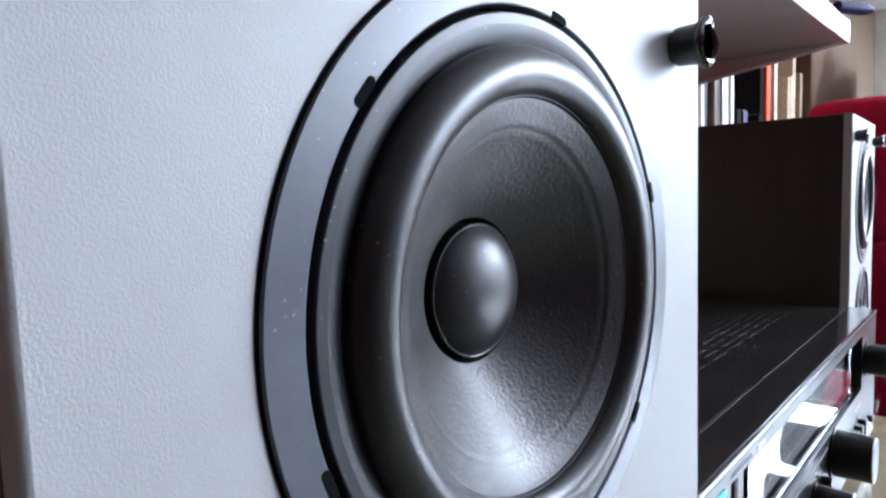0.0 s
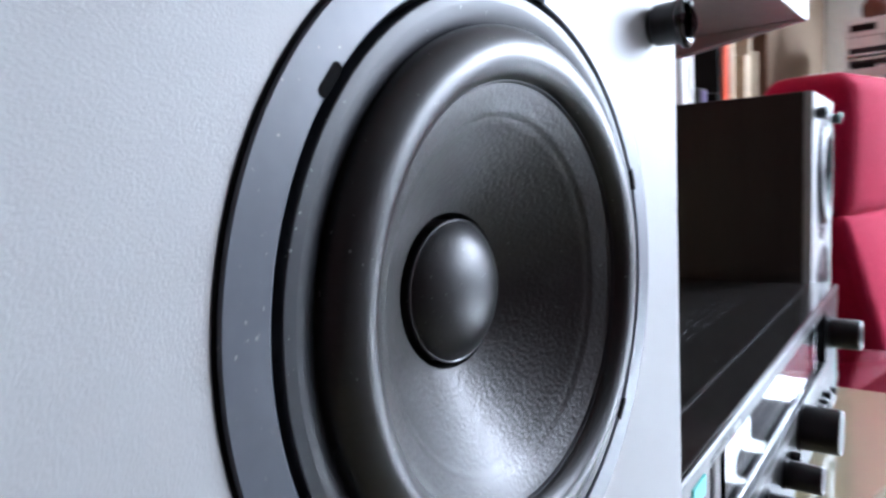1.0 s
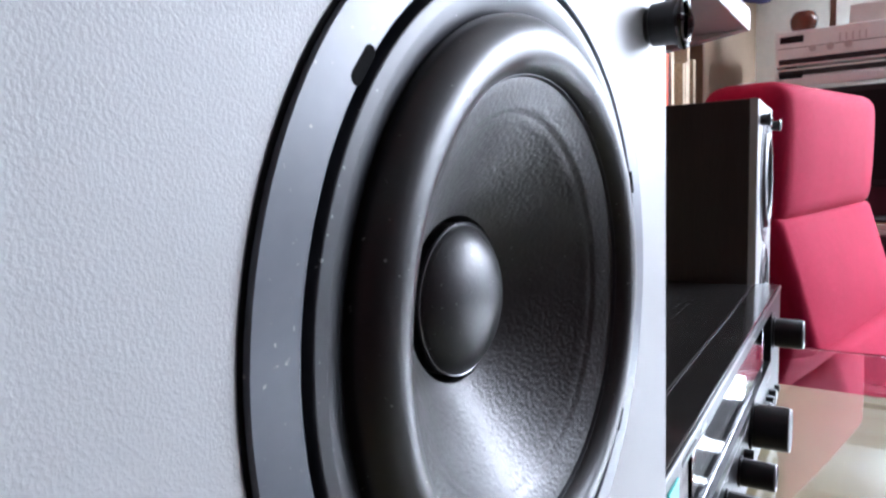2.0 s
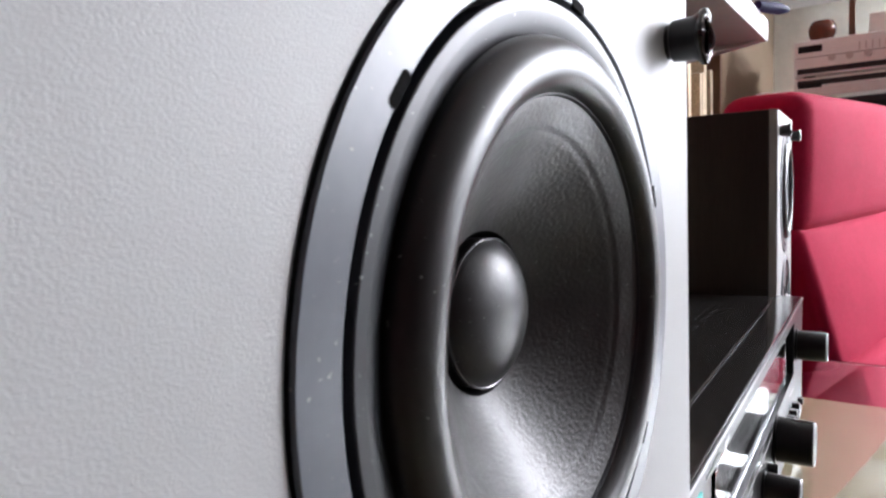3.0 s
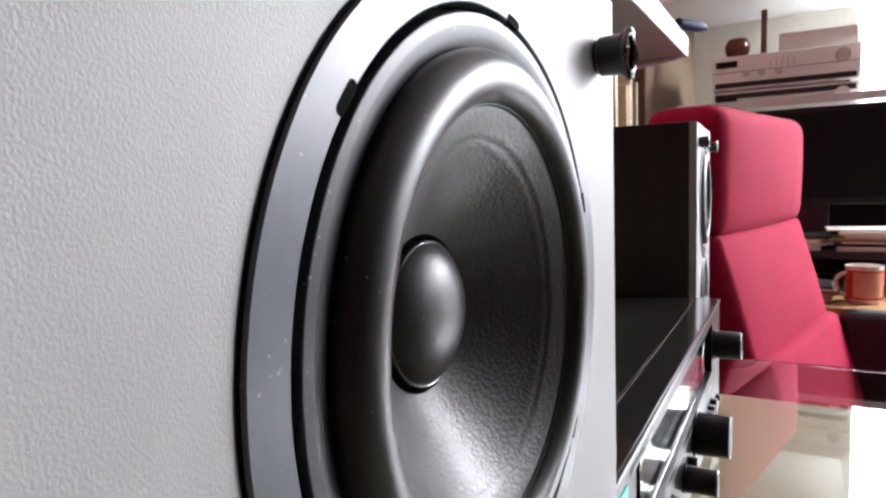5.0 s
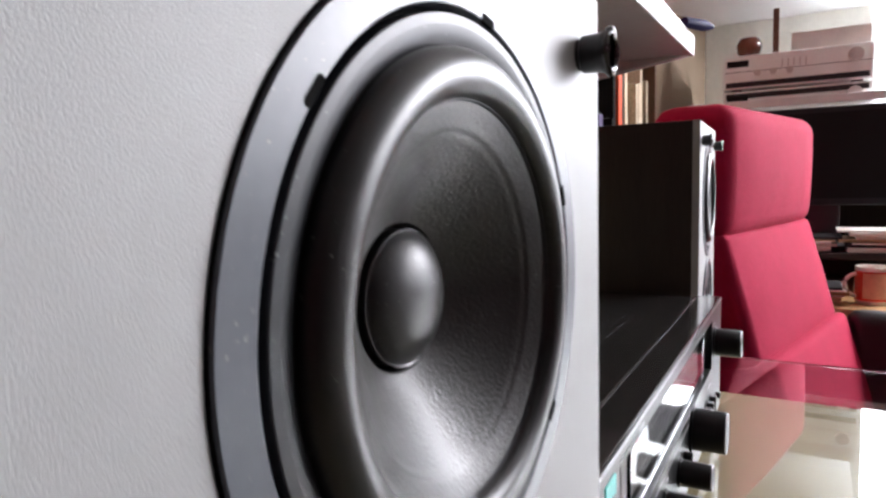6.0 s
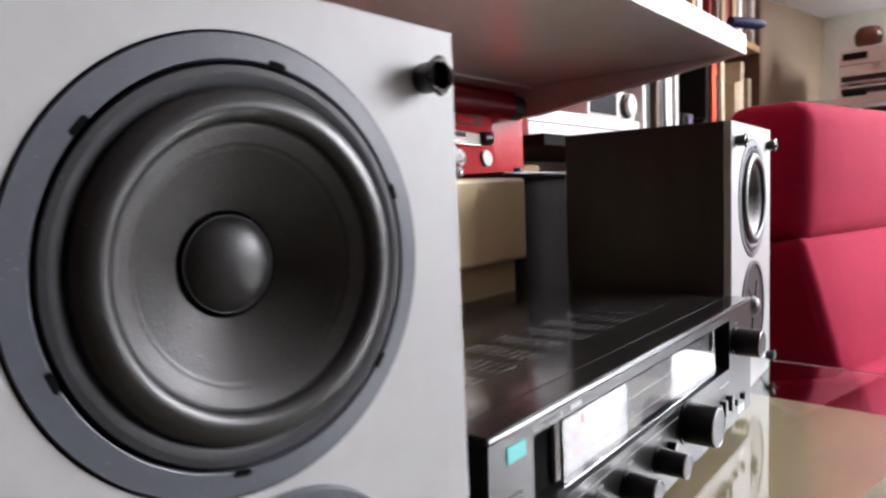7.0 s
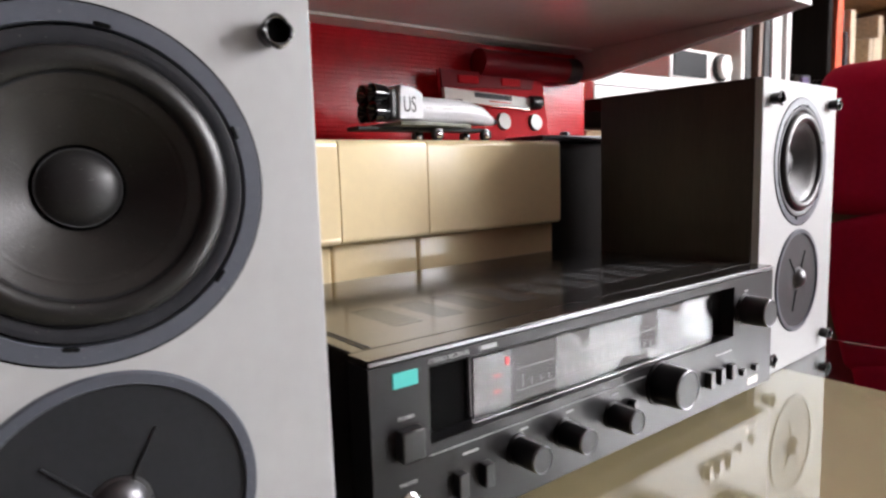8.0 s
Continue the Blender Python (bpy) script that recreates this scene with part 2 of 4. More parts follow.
def prism(poly, axis, a, b, bevel=0.0, bm=None):
    """Extrudes a polygon given in the other two axes from a to b along an axis."""
    tmp = bmesh.new()
    put = {"x": lambda p, h: (h, p[0], p[1]), "y": lambda p, h: (p[0], h, p[1]), "z": lambda p, h: (p[0], p[1], h)}[axis]
    lo = [tmp.verts.new(put(p, a)) for p in poly]
    hi = [tmp.verts.new(put(p, b)) for p in poly]
    tmp.faces.new(lo)
    tmp.faces.new(hi)
    for i in range(len(poly)):
        j = (i + 1) % len(poly)
        tmp.faces.new((lo[i], lo[j], hi[j], hi[i]))
    bmesh.ops.recalc_face_normals(tmp, faces=tmp.faces[:])
    if bevel:
        bmesh.ops.bevel(tmp, geom=tmp.edges[:], offset=bevel, segments=2, profile=0.5, affect="EDGES")
    return merge(bm, tmp)


def tube(points, r, seg=10, bm=None):
    tmp = bmesh.new()
    pts = [Vector(p) for p in points]
    rings = []
    for i, p in enumerate(pts):
        d = (pts[min(i + 1, len(pts) - 1)] - pts[max(i - 1, 0)]).normalized()
        u = d.orthogonal().normalized() if abs(d.z) > 0.9 else d.cross(Vector((0, 0, 1))).normalized()
        w = d.cross(u)
        rings.append([tmp.verts.new(p + r * (math.cos(2 * math.pi * k / seg) * u + math.sin(2 * math.pi * k / seg) * w)) for k in range(seg)])
    for a, b in zip(rings, rings[1:]):
        for k in range(seg):
            tmp.faces.new((a[k], a[(k + 1) % seg], b[(k + 1) % seg], b[k]))
    tmp.faces.new(rings[0])
    tmp.faces.new(rings[-1])
    bmesh.ops.recalc_face_normals(tmp, faces=tmp.faces[:])
    return merge(bm, tmp)


def mesh_of(name, bm, material, smooth=True):
    me = bpy.data.meshes.new(name)
    bm.to_mesh(me)
    bm.free()
    me.materials.append(material)
    if smooth:
        me.set_sharp_from_angle(angle=radians(38))
        # broad flat faces keep their true normal, so that only bevels and curves are smoothed
        me.polygons.foreach_set("use_smooth", [not (f.area > (4e-6 if len(f.vertices) > 3 else 1e-7) and max(abs(c) for c in f.normal) > 0.99995) for f in me.polygons])
    return me


def part(name, bm, material, parent, label="", smooth=True):
    ob = new(name, mesh_of(name, bm, material, smooth))
    ob.parent = parent
    if label:
        ob["label"] = label
    return ob


def thing(name, m, label, category, group="", kind=""):
    ob = new(name)
    ob.empty_display_size = 0.02
    ob.matrix_basis = m
    return tagged(ob, label, category, group, kind)


def solid(name, bm, material, label, category="", kind="", group="", smooth=True):
    return tagged(new(name, mesh_of(name, bm, material, smooth)), label, category, group, kind)


def words(text, size, m, material, parent, name="lettering", label=""):
    cu = bpy.data.curves.new("t", "FONT")
    cu.body, cu.size, cu.extrude = text, size, 0.0001
    cu.align_x = "LEFT"
    tmp = new("t", cu)
    me = bpy.data.meshes.new_from_object(tmp)
    bpy.data.objects.remove(tmp)
    me.materials.clear()
    me.materials.append(material)
    ob = new(name, me)
    ob.parent = parent
    ob.matrix_basis = m
    if label:
        ob["label"] = label
    return ob


FRONT = pose(0, 0, 0, 90, 0, 0)   # lettering that faces -y

# ---- room ----
FLOOR, TOP = -0.70, 1.95
XW, YW, X0, Y0 = 2.45, 0.85, -3.0, -3.6
solid("floor", box(X0 - 0.1, XW + 0.1, Y0 - 0.1, YW + 0.1, FLOOR - 0.1, FLOOR), CARPET, "dark red-brown carpeted floor", "floor", "structure")
# ceiling is out of view; greyed to cut light bounced onto shaded sides
solid("ceiling", box(X0 - 0.1, XW + 0.1, Y0 - 0.1, YW + 0.1, TOP, TOP + 0.1), LOW_BOUNCE_CEILING, "plain unseen ceiling, dulled to cut bounced light", "ceiling", "structure")
# west and south walls are out of view; dark to hold back fill light
solid("wall_west", box(X0 - 0.1, X0, Y0, YW, FLOOR, TOP), LOW_BOUNCE_RED, "plain unseen wall, dark red to cut bounced light", "wall", "structure")
solid("wall_south", box(X0, XW, Y0 - 0.1, Y0, FLOOR, TOP), LOW_BOUNCE_RED, "plain unseen wall, dark red to cut bounced light", "wall", "structure")
solid("wall_north", box(X0, XW, YW, YW + 0.1, FLOOR, TOP), CREAM_WALL, "cream painted alcove wall behind the bookcase", "wall", "structure")
# east wall with a window over the desk and a glazed door
WA, WB, WZ0, WZ1 = -0.84, -0.215, 0.20, 1.65
DA, DB, DZ1 = -1.92, -0.93, 1.75
e = box(XW, XW + 0.12, WB, YW, FLOOR, TOP)
box(XW, XW + 0.12, WA, WB, FLOOR, WZ0, bm=e)
box(XW, XW + 0.12, WA, WB, WZ1, TOP, bm=e)
box(XW, XW + 0.12, DB, WA, FLOOR, TOP, bm=e)
box(XW, XW + 0.12, DA, DB, DZ1, TOP, bm=e)
# added opening, out of view, for the fill lamp on the shaded tiles
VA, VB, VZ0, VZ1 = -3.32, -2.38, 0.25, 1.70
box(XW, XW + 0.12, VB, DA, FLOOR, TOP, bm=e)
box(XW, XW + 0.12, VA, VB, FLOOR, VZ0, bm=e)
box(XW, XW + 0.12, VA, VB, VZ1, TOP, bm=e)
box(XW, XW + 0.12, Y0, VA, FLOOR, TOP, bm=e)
solid("wall_east", e, GLARE_WALL, "cream painted wall, paled for window glare, with a bright window over the desk", "wall", "structure")
solid("backdrop", box(XW + 0.5, XW + 0.52, -4.0, 0.6, FLOOR - 0.3, TOP + 0.4), SKYGLOW, "blown-out white daylight outside the window", "sky", "structure")
# the second window is unseen, added for the fill lamp
for title, wa, wb, wz0, wz1 in (("window_1", WA, WB, WZ0, WZ1), ("unseen_fill_window", VA, VB, VZ0, VZ1)):
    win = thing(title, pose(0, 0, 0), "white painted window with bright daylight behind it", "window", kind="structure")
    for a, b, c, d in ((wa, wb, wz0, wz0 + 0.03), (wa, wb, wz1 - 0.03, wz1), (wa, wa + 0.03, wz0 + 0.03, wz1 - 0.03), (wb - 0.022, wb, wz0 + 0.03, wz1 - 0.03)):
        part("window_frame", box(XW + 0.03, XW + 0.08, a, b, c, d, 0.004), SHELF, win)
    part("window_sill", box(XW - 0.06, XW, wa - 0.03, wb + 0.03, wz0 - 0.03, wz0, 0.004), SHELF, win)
door = thing("door_1", pose(0, 0, 0), "white framed glazed door with bright daylight behind", "door", kind="structure")
for a, b, c, d in ((DA, DB, DZ1 - 0.07, DZ1), (DA, DB, FLOOR, FLOOR + 0.12), (DA, DA + 0.07, FLOOR + 0.12, DZ1 - 0.07), (DB - 0.07, DB, FLOOR + 0.12, DZ1 - 0.07), (-1.51, -1.44, FLOOR + 0.12, DZ1 - 0.07)):
    part("door_frame", box(XW + 0.03, XW + 0.08, a, b, c, d, 0.004), SHELF, door)

# tan wall, darkened as unlit, between bookcase and window wall, under a white boxed soffit
solid("wall_nook", prism([(1.987, 0.39), (2.448, 0.306), (2.448, 0.80), (1.987, 0.80)], "z", FLOOR, 0.797), UNLIT_TAN_WALL, "tan wall, darkened as unlit, between the bookcase and the window", "wall", "structure", smooth=False)
solid("soffit", box(1.99, 2.448, -0.20, 0.80, 0.798, 0.83), CEILING, "white painted boxed soffit over the hi-fi corner", "soffit", "structure", smooth=False)

# chimney breast, red above the tiled step
solid("chimney_wall", box(X0, 0.652, 0.40, YW, FLOOR, TOP), RED_WALL, "glossy red painted fine-ribbed chimney wall", "wall", "structure")

# ---- fireplace ledge of cream glazed tiles ----
ledge = thing("tiled_ledge", pose(0, 0, 0), "cream glazed tiled fireplace ledge with rounded nosing", "fireplace ledge", kind="structure")
part("ledge_core", box(-1.2, 0.444, 0.319, 0.398, 0.0, 0.243), GROUT, ledge)


def nosed_tile(x0, x1, y0, y1, z0, z1, r):
    """A tile with rounded front edges above and below and crisp side joints."""
    arc = [math.pi / 2 * k / 5 for k in range(6)]
    prof = [(y1, z0)] + [(y0 + r - r * math.sin(a), z0 + r - r * math.cos(a)) for a in arc]
    prof += [(y0 + r - r * math.cos(a), z1 - r + r * math.sin(a)) for a in arc] + [(y1, z1)]
    return prism(prof, "x", x0, x1, 0.0006)


right = 0.449
for x in [0.252, 0.151, 0.05, -0.051, -0.152, -0.253, -0.354]:
    part("tile", nosed_tile(x + 0.0011, right, 0.265, 0.397, 0.151, 0.249, 0.006), TILE, ledge)
    part("tile", box(x + 0.0012, right + (0.010 if right > 0.44 else 0), 0.288, 0.318, 0.0006, 0.149, 0.003, 2), TILE, ledge)
    right = x
# plain dark block filling the space between ledge and loudspeaker
solid("dark_side_block", box(0.466, 0.646, 0.318, 0.398, 0.0, 0.252, 0.003), DARK_BOARD, "dark brown block filling the space beside the tiled ledge", "board")
fl = thing("flat_black_tray", pose(0.545, 0.345, 0.252), "thin black flat tray lying on the ledge end", "tray")
part("tray", box(-0.09, 0.10, -0.045, 0.045, 0, 0.006, 0.002), BLACK, fl)
part("tray_knob", lathe([(0, 0.013), (0.006, 0.012), (0.007, 0.006), (0.009, 0.006)], (-0.02, -0.02, 0), "z", 16), BLACK, fl)

# ---- white shelf above ----
sh = thing("wall_shelf", pose(0, 0, 0), "white painted wall shelf with a tapered end bracket", "shelf")
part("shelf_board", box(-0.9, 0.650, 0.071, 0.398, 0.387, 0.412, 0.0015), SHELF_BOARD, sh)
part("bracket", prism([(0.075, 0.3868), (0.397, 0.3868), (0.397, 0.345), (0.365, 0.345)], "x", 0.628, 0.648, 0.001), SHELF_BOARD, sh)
part("batten", box(-0.9, 0.626, 0.362, 0.397, 0.3835, 0.3868, 0.0005), SHELF, sh)
rt = thing("red_tube", pose(0, 0, 0), "dark red cardboard tube with black end cap", "tube")
part("tube_body", lathe([(0, 0), (0.017, 0), (0.017, 0.16), (0, 0.16)], (0.42, 0.378, 0.3555), "x", 24), DEEP_RED, rt)
part("end_cap", lathe([(0, 0.16), (0.0178, 0.16), (0.0178, 0.185), (0, 0.185)], (0.42, 0.378, 0.3555), "x", 24), BLACK_MATT, rt)

# ---- table: beige board under a glass sheet ----
tb = thing("glass_table", pose(0, 0, 0), "glass-topped table with a beige board under the sheet", "table")
part("board", box(-1.1, 0.548, -0.75, 0.282, -0.034, -0.0065, 0.002), BOARD, tb, "beige laminate board")
gl = part("glass_top", box(-1.12, 0.700, -0.80, 0.2825, -0.006, 0.0, 0.0012), GLASS, tb, "clear polished glass sheet")
gl.visible_shadow = False
for x in (-1.0, 0.45):
    for y in (-0.68, 0.22):
        part("leg", box(x - 0.02, x + 0.02, y - 0.02, y + 0.02, FLOOR, -0.035, 0.002), BLACK_MATT, tb)

# ---- loudspeakers ----
SW, SH, SD = 0.1850, 0.2951, 0.182
CX, CZ, CT = -0.0921, 0.2144, 0.0904
ROLL_H, CAP_H = 0.0042, 0.0048


def peg(parent, x, z):
    p = part("grille_peg", lathe([(0.0046, 0), (0.0046, 0.0010), (0.0054, 0.0014), (0.0056, 0.0068), (0.0063, 0.0080), (0.0063, 0.0086)], (x, 0, z), "y", 24), BLACK, parent, "black plastic grille peg")
    rim = bmesh.new()
    rings = []
    for i in range(48):
        q = 2 * math.pi * i / 48
        lobe = 0.5 + 0.5 * math.cos(4 * q)
        c, fat = 0.0056 + 0.0003 * lobe, 0.0008 + 0.0006 * lobe
        rings.append([rim.verts.new((x + (c + fat * math.cos(g)) * math.cos(q), -0.0092 - fat * math.sin(g), z + (c + fat * math.cos(g)) * math.sin(q))) for g in [math.pi / 4 * k for k in range(8)]])
    for i in range(48):
        for k in range(8):
            rim.faces.new((rings[i][k], rings[i][(k + 1) % 8], rings[(i + 1) % 48][(k + 1) % 8], rings[(i + 1) % 48][k]))
    bmesh.ops.recalc_face_normals(rim, faces=rim.faces[:])
    part("peg_rim", rim, BLACK_GLOSS, p, "glossy clawed rim")
    part("peg_socket", lathe([(0.0050, 0.0092), (0.0044, 0.0060), (0, 0.0060)], (x, 0, z), "y", 20), GROOVE, p, "dark socket")


def holed_plate(x0, x1, z0, z1, y0, y1, hole, bevel):
    """A plate between y0 and y1 with a round hole (x, z, r) and a rounded front edge."""
    bm = bmesh.new()
    cx, cz, r = hole
    n = 96
    layers = []
    for inset, y in [(bevel * (1 - math.sin(a)), y0 + bevel * (1 - math.cos(a))) for a in (0, math.pi / 6, math.pi / 3, math.pi / 2)] + [(0, y1)]:
        angs = sorted([2 * math.pi * k / n for k in range(n)] + [math.atan2(b - cz, a - cx) % (2 * math.pi) for a in (x0, x1) for b in (z0, z1)])
        ring = []
        for a in angs:
            c, q = math.cos(a), math.sin(a)
            u, w = cx + 9 * c, cz + 9 * q
            k = min(((x1 if c > 0 else x0) - cx) / c if abs(c) > 1e-9 else 9, ((z1 if q > 0 else z0) - cz) / q if abs(q) > 1e-9 else 9)
            px, pz = cx + k * c, cz + k * q
            ring.append(bm.verts.new((min(max(px, x0 + inset), x1 - inset), y, min(max(pz, z0 + inset), z1 - inset))))
        layers.append(ring)
    hole_rings = [[bm.verts.new((cx + r * math.cos(a), y, cz + r * math.sin(a))) for a in angs] for y in (y0, y1)]
    layers = [hole_rings[1], hole_rings[0]] + layers + [hole_rings[1]]
    for p, q in zip(layers, layers[1:]):
        for k in range(len(angs)):
            j = (k + 1) % len(angs)
            bm.faces.new((p[k], p[j], q[j], q[k]))
    bmesh.ops.recalc_face_normals(bm, faces=bm.faces[:])
    return bm


def loudspeaker(m, label):
    s = thing("loudspeaker", m, label, "loudspeaker", "pair of loudspeakers")
    body = box(-SW, 0, 0.0075, SD, 0.0, SH, 0.0012)
    bmesh.ops.delete(body, geom=[f for f in body.faces if f.calc_center_median().y < 0.0076], context="FACES_ONLY")
    part("cabinet", body, WALNUT, s, "dark walnut vinyl cabinet")
    part("baffle", holed_plate(-SW, 0, 0, SH, 0.0, 0.0073, (CX, CZ, 0.0600), 0.0011), BAFFLE, s, "silver-grey textured front panel")
    w = part("woofer_frame", lathe([(0.0652, -0.0002), (0.0651, 0.0006), (0.0649, 0.0009), (0.0584, 0.0009), (0.0581, 0.0007), (0.0580, 0.0003), (0.0579, -0.0034)], (CX, 0, CZ), "y", 128), FRAME_GREY, s, "grey plastic woofer ring")
    # flat ring on the baffle; the gap's shade is its black colour
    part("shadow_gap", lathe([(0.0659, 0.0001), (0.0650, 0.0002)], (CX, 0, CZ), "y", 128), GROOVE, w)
    part("groove", lathe([(0.0602, -0.0033), (0.0560, -0.0033)], (CX, 0, CZ), "y", 128), GROOVE, w)
    part("gasket", lathe([(0.0566, -0.0034), (0.0566, 0.0008), (0.0565, 0.00095), (0.0563, 0.0010), (0.0545, 0.0010), (0.0530, 0.0008), (0.0518, 0.0004), (0.0508, -0.0001), (0.0500, -0.0006)], (CX, 0, CZ), "y", 128), RING, w, "dark grey moulded gasket")
    # slots are flat black shapes, not cut-outs; their dark is in the colour
    stadium = [(sx * 0.0021 + 0.0009 * math.cos(q), 0.0009 * math.sin(q)) for sx, q0 in ((1, -90), (-1, 90)) for q in [radians(q0 + 30 * k) for k in range(7)]]
    for k in range(6):
        a = 1.399 + k * math.pi / 3
        n = part("slot", prism(stadium, "y", -0.00098, -0.0001), GROOVE, w, "dark fixing slot")
        n.matrix_basis = pose(CX + 0.0588 * math.cos(a), 0, CZ + 0.0588 * math.sin(a), 0, 90 - math.degrees(a), 0)
    # the roll climbs from the gasket, peaks nearer its inner side and meets the cone's flat rim
    roll = [(0.0507, -0.0008), (0.0507, -0.0001)]
    for i in range(1, 26):
        a = math.pi * i / 26
        u = (1 - math.cos(a)) / 2
        roll.append((0.0507 - 0.0098 * u, 0.0012 * u + ROLL_H * math.sin(a) ** (0.80 if i < 13 else 1.15)))
    roll += [(0.0408, 0.0010), (0.0405, 0.0004)]
    part("surround", lathe(roll, (CX, 0, CZ), "y", 128), RUBBER, s, "black rubber roll surround")
    part("glue_line", lathe([(0.0413, 0.0010), (0.0411, 0.0016), (0.0407, 0.0015), (0.0404, 0.0008)], (CX, 0, CZ), "y", 128), RING, s, "thin pale glue line")
    cone = [(0.0410, 0.0010), (0.0404, 0.0009), (0.0388, 0.0002), (0.0360, -0.0013), (0.0351, -0.0018), (0.0347, -0.0024), (0.0344, -0.0025)]
    for i in range(1, 15):
        u = i / 14
        cone.append((0.0344 - 0.0180 * u, -0.0025 - 0.0138 * u ** 0.95))
    part("cone", lathe(cone, (CX, 0, CZ), "y", 128), CONE, s, "black coated paper cone")
    part("cap_gap", lathe([(0.0164, -0.0161), (0.0161, -0.0165), (0.0158, -0.0185), (0.0147, -0.0190)], (CX, 0, CZ), "y", 64), GROOVE, s, "dark gap round the cap")
    cap = [(0.0149, -0.0196), (0.0149, -0.0156)]
    for i in range(13):
        a = radians(66) * (12 - i) / 12
        cap.append((0.0146 * math.sin(a) / math.sin(radians(66)), -0.0150 + CAP_H * (math.cos(a) - math.cos(radians(66))) / (1 - math.cos(radians(66)))))
    part("dust_cap", lathe(cap, (CX, 0, CZ), "y", 64), CAP, s, "domed black dust cap")
    part("cap_rim", lathe([(0.0150, -0.0156), (0.0151, -0.0153), (0.0150, -0.0150), (0.0148, -0.0149), (0.0145, -0.0151)], (CX, 0, CZ), "y", 64), CAP_RIM, s, "thin glossy lip of the cap")
    t = part("tweeter_ring", lathe([(0.0550, -0.0002), (0.0545, 0.0014), (0.0540, 0.0018), (0.0500, 0.0018), (0.0494, 0.0006)], (CX, 0, CT), "y", 96), FRAME_GREY, s, "grey plastic tweeter ring")
    part("tweeter_plate", lathe([(0.0500, 0.0004), (0.0490, 0.0003), (0.030, 0.0010), (0.012, 0.0005), (0.0085, 0.0002), (0, 0.0002)], (CX, 0, CT), "y", 64), PLATE, t, "dark dished tweeter plate")
    part("dome", lathe([(0.0118, 0.0004), (0.0114, 0.0014), (0.0103, 0.0016), (0.0100, 0.0022), (0.0088, 0.0046), (0.0062, 0.0066), (0.0030, 0.0077), (0, 0.0080)], (CX + 0.001, 0, CT + 0.0025), "y", 40), DOME, t, "small dark metal dome")
    for a in (133, 62, 250):
        r = part("rib", box(0.011, 0.034, -0.0018, -0.0005, -0.0005, 0.0005, 0.0002), PLATE, t)
        r.matrix_basis = pose(CX, 0, CT, 0, -a, 0)
    for x in (-0.0192, -SW + 0.0192):
        for z in (0.2752, 0.0200):
            peg(s, x, z)
    return s


loudspeaker(pose(0, 0, 0), "silver-grey fronted walnut bookshelf loudspeaker with bare black woofer")
loudspeaker(pose(0.4767, 0.0376, 0, 0, 0, 2.85) @ pose(SW, 0, 0), "silver-grey fronted dark walnut loudspeaker beside the red chair")

# ---- stereo receiver ----
rec = thing("stereo_receiver", pose(0.0262, 0.0099, 0, 0, 0, 0.55), "black stereo receiver with long tuner window and black knobs", "receiver")
RW, RZ0, RZ1, RD = 0.43, 0.014, 0.1221, 0.235
ox = -0.0262
part("case", box(0.004, RW - 0.004, 0.022, RD, RZ0, RZ1 - 0.0012, 0.0012), CASE, rec, "black painted steel lid with vent slots")
part("top_trim", box(0, RW, 0.0006, 0.0208, RZ1 - 0.004, RZ1, 0.0008), CASE, rec)
part("bright_edge", box(0.0002, RW - 0.0002, -0.0006, 0.0004, RZ1 - 0.0030, RZ1 - 0.0006, 0.0003), TRIM, rec, "bright bevelled top edge of the panel")
part("case_seam", box(0.002, RW - 0.002, 0.0206, 0.0214, RZ1 - 0.0006, RZ1 + 0.0001), VENT, rec)
# front panel built round the window opening
wx0, wx1, wz0, wz1 = 0.064 + ox, 0.388 + ox, 0.068, 0.1113
fp = box(0, wx0, 0, 0.020, RZ0, RZ1 - 0.0041)
box(wx1, RW, 0, 0.020, RZ0, RZ1 - 0.0041, bm=fp)
box(wx0, wx1, 0, 0.020, RZ0, wz0, bm=fp)
box(wx0, wx1, 0, 0.020, wz1, RZ1 - 0.0041, bm=fp)
part("front_panel", fp, PANEL, rec, "dark anodised aluminium front panel")
part("window_recess", box(wx0 - 0.001, wx1 + 0.001, 0.012, 0.0205, wz0 - 0.001, wz1 + 0.001), GROOVE, rec)
dx0, dx1 = 0.098 + ox, 0.3575 + ox
part("tuner_scale", box(dx0 + 0.002, dx1 - 0.001, 0.0090, 0.0118, wz0 + 0.003, wz1 - 0.004), DIAL, rec, "smoked dark tuner scale")
dp = part("tuner_window", box(dx0, dx1, 0.0028, 0.0048, wz0 + 0.0015, wz1 - 0.003), PANE, rec, "clear window over the tuner scale")
dp.visible_shadow = False
part("scale_box", box(dx0 + 0.004, dx0 + 0.030, 0.0086, 0.0089, wz0 + 0.006, wz1 - 0.007), SMOKED, rec, "brown corner of the scale")
part("pointer", box(dx0 + 0.0300, dx0 + 0.0318, 0.0070, 0.0085, wz1 - 0.014, wz1 - 0.009), RED_LED, rec, "glowing red tuning pointer")
for i in range(26):
    part("scale_mark", box(dx0 + 0.045 + i * 0.008, dx0 + 0.0454 + i * 0.008, 0.0086, 0.0089, wz0 + 0.012, wz0 + 0.016 + 0.004 * (i % 5 == 0)), WHITE_PRINT, rec, smooth=False)
for z in (wz0 + 0.014, wz0 + 0.024):
    part("scale_label", box(dx0 + 0.020, dx0 + 0.026, 0.0083, 0.0086, z - 0.0006, z + 0.0006), MUG_RED, rec, "small red scale mark", smooth=False)
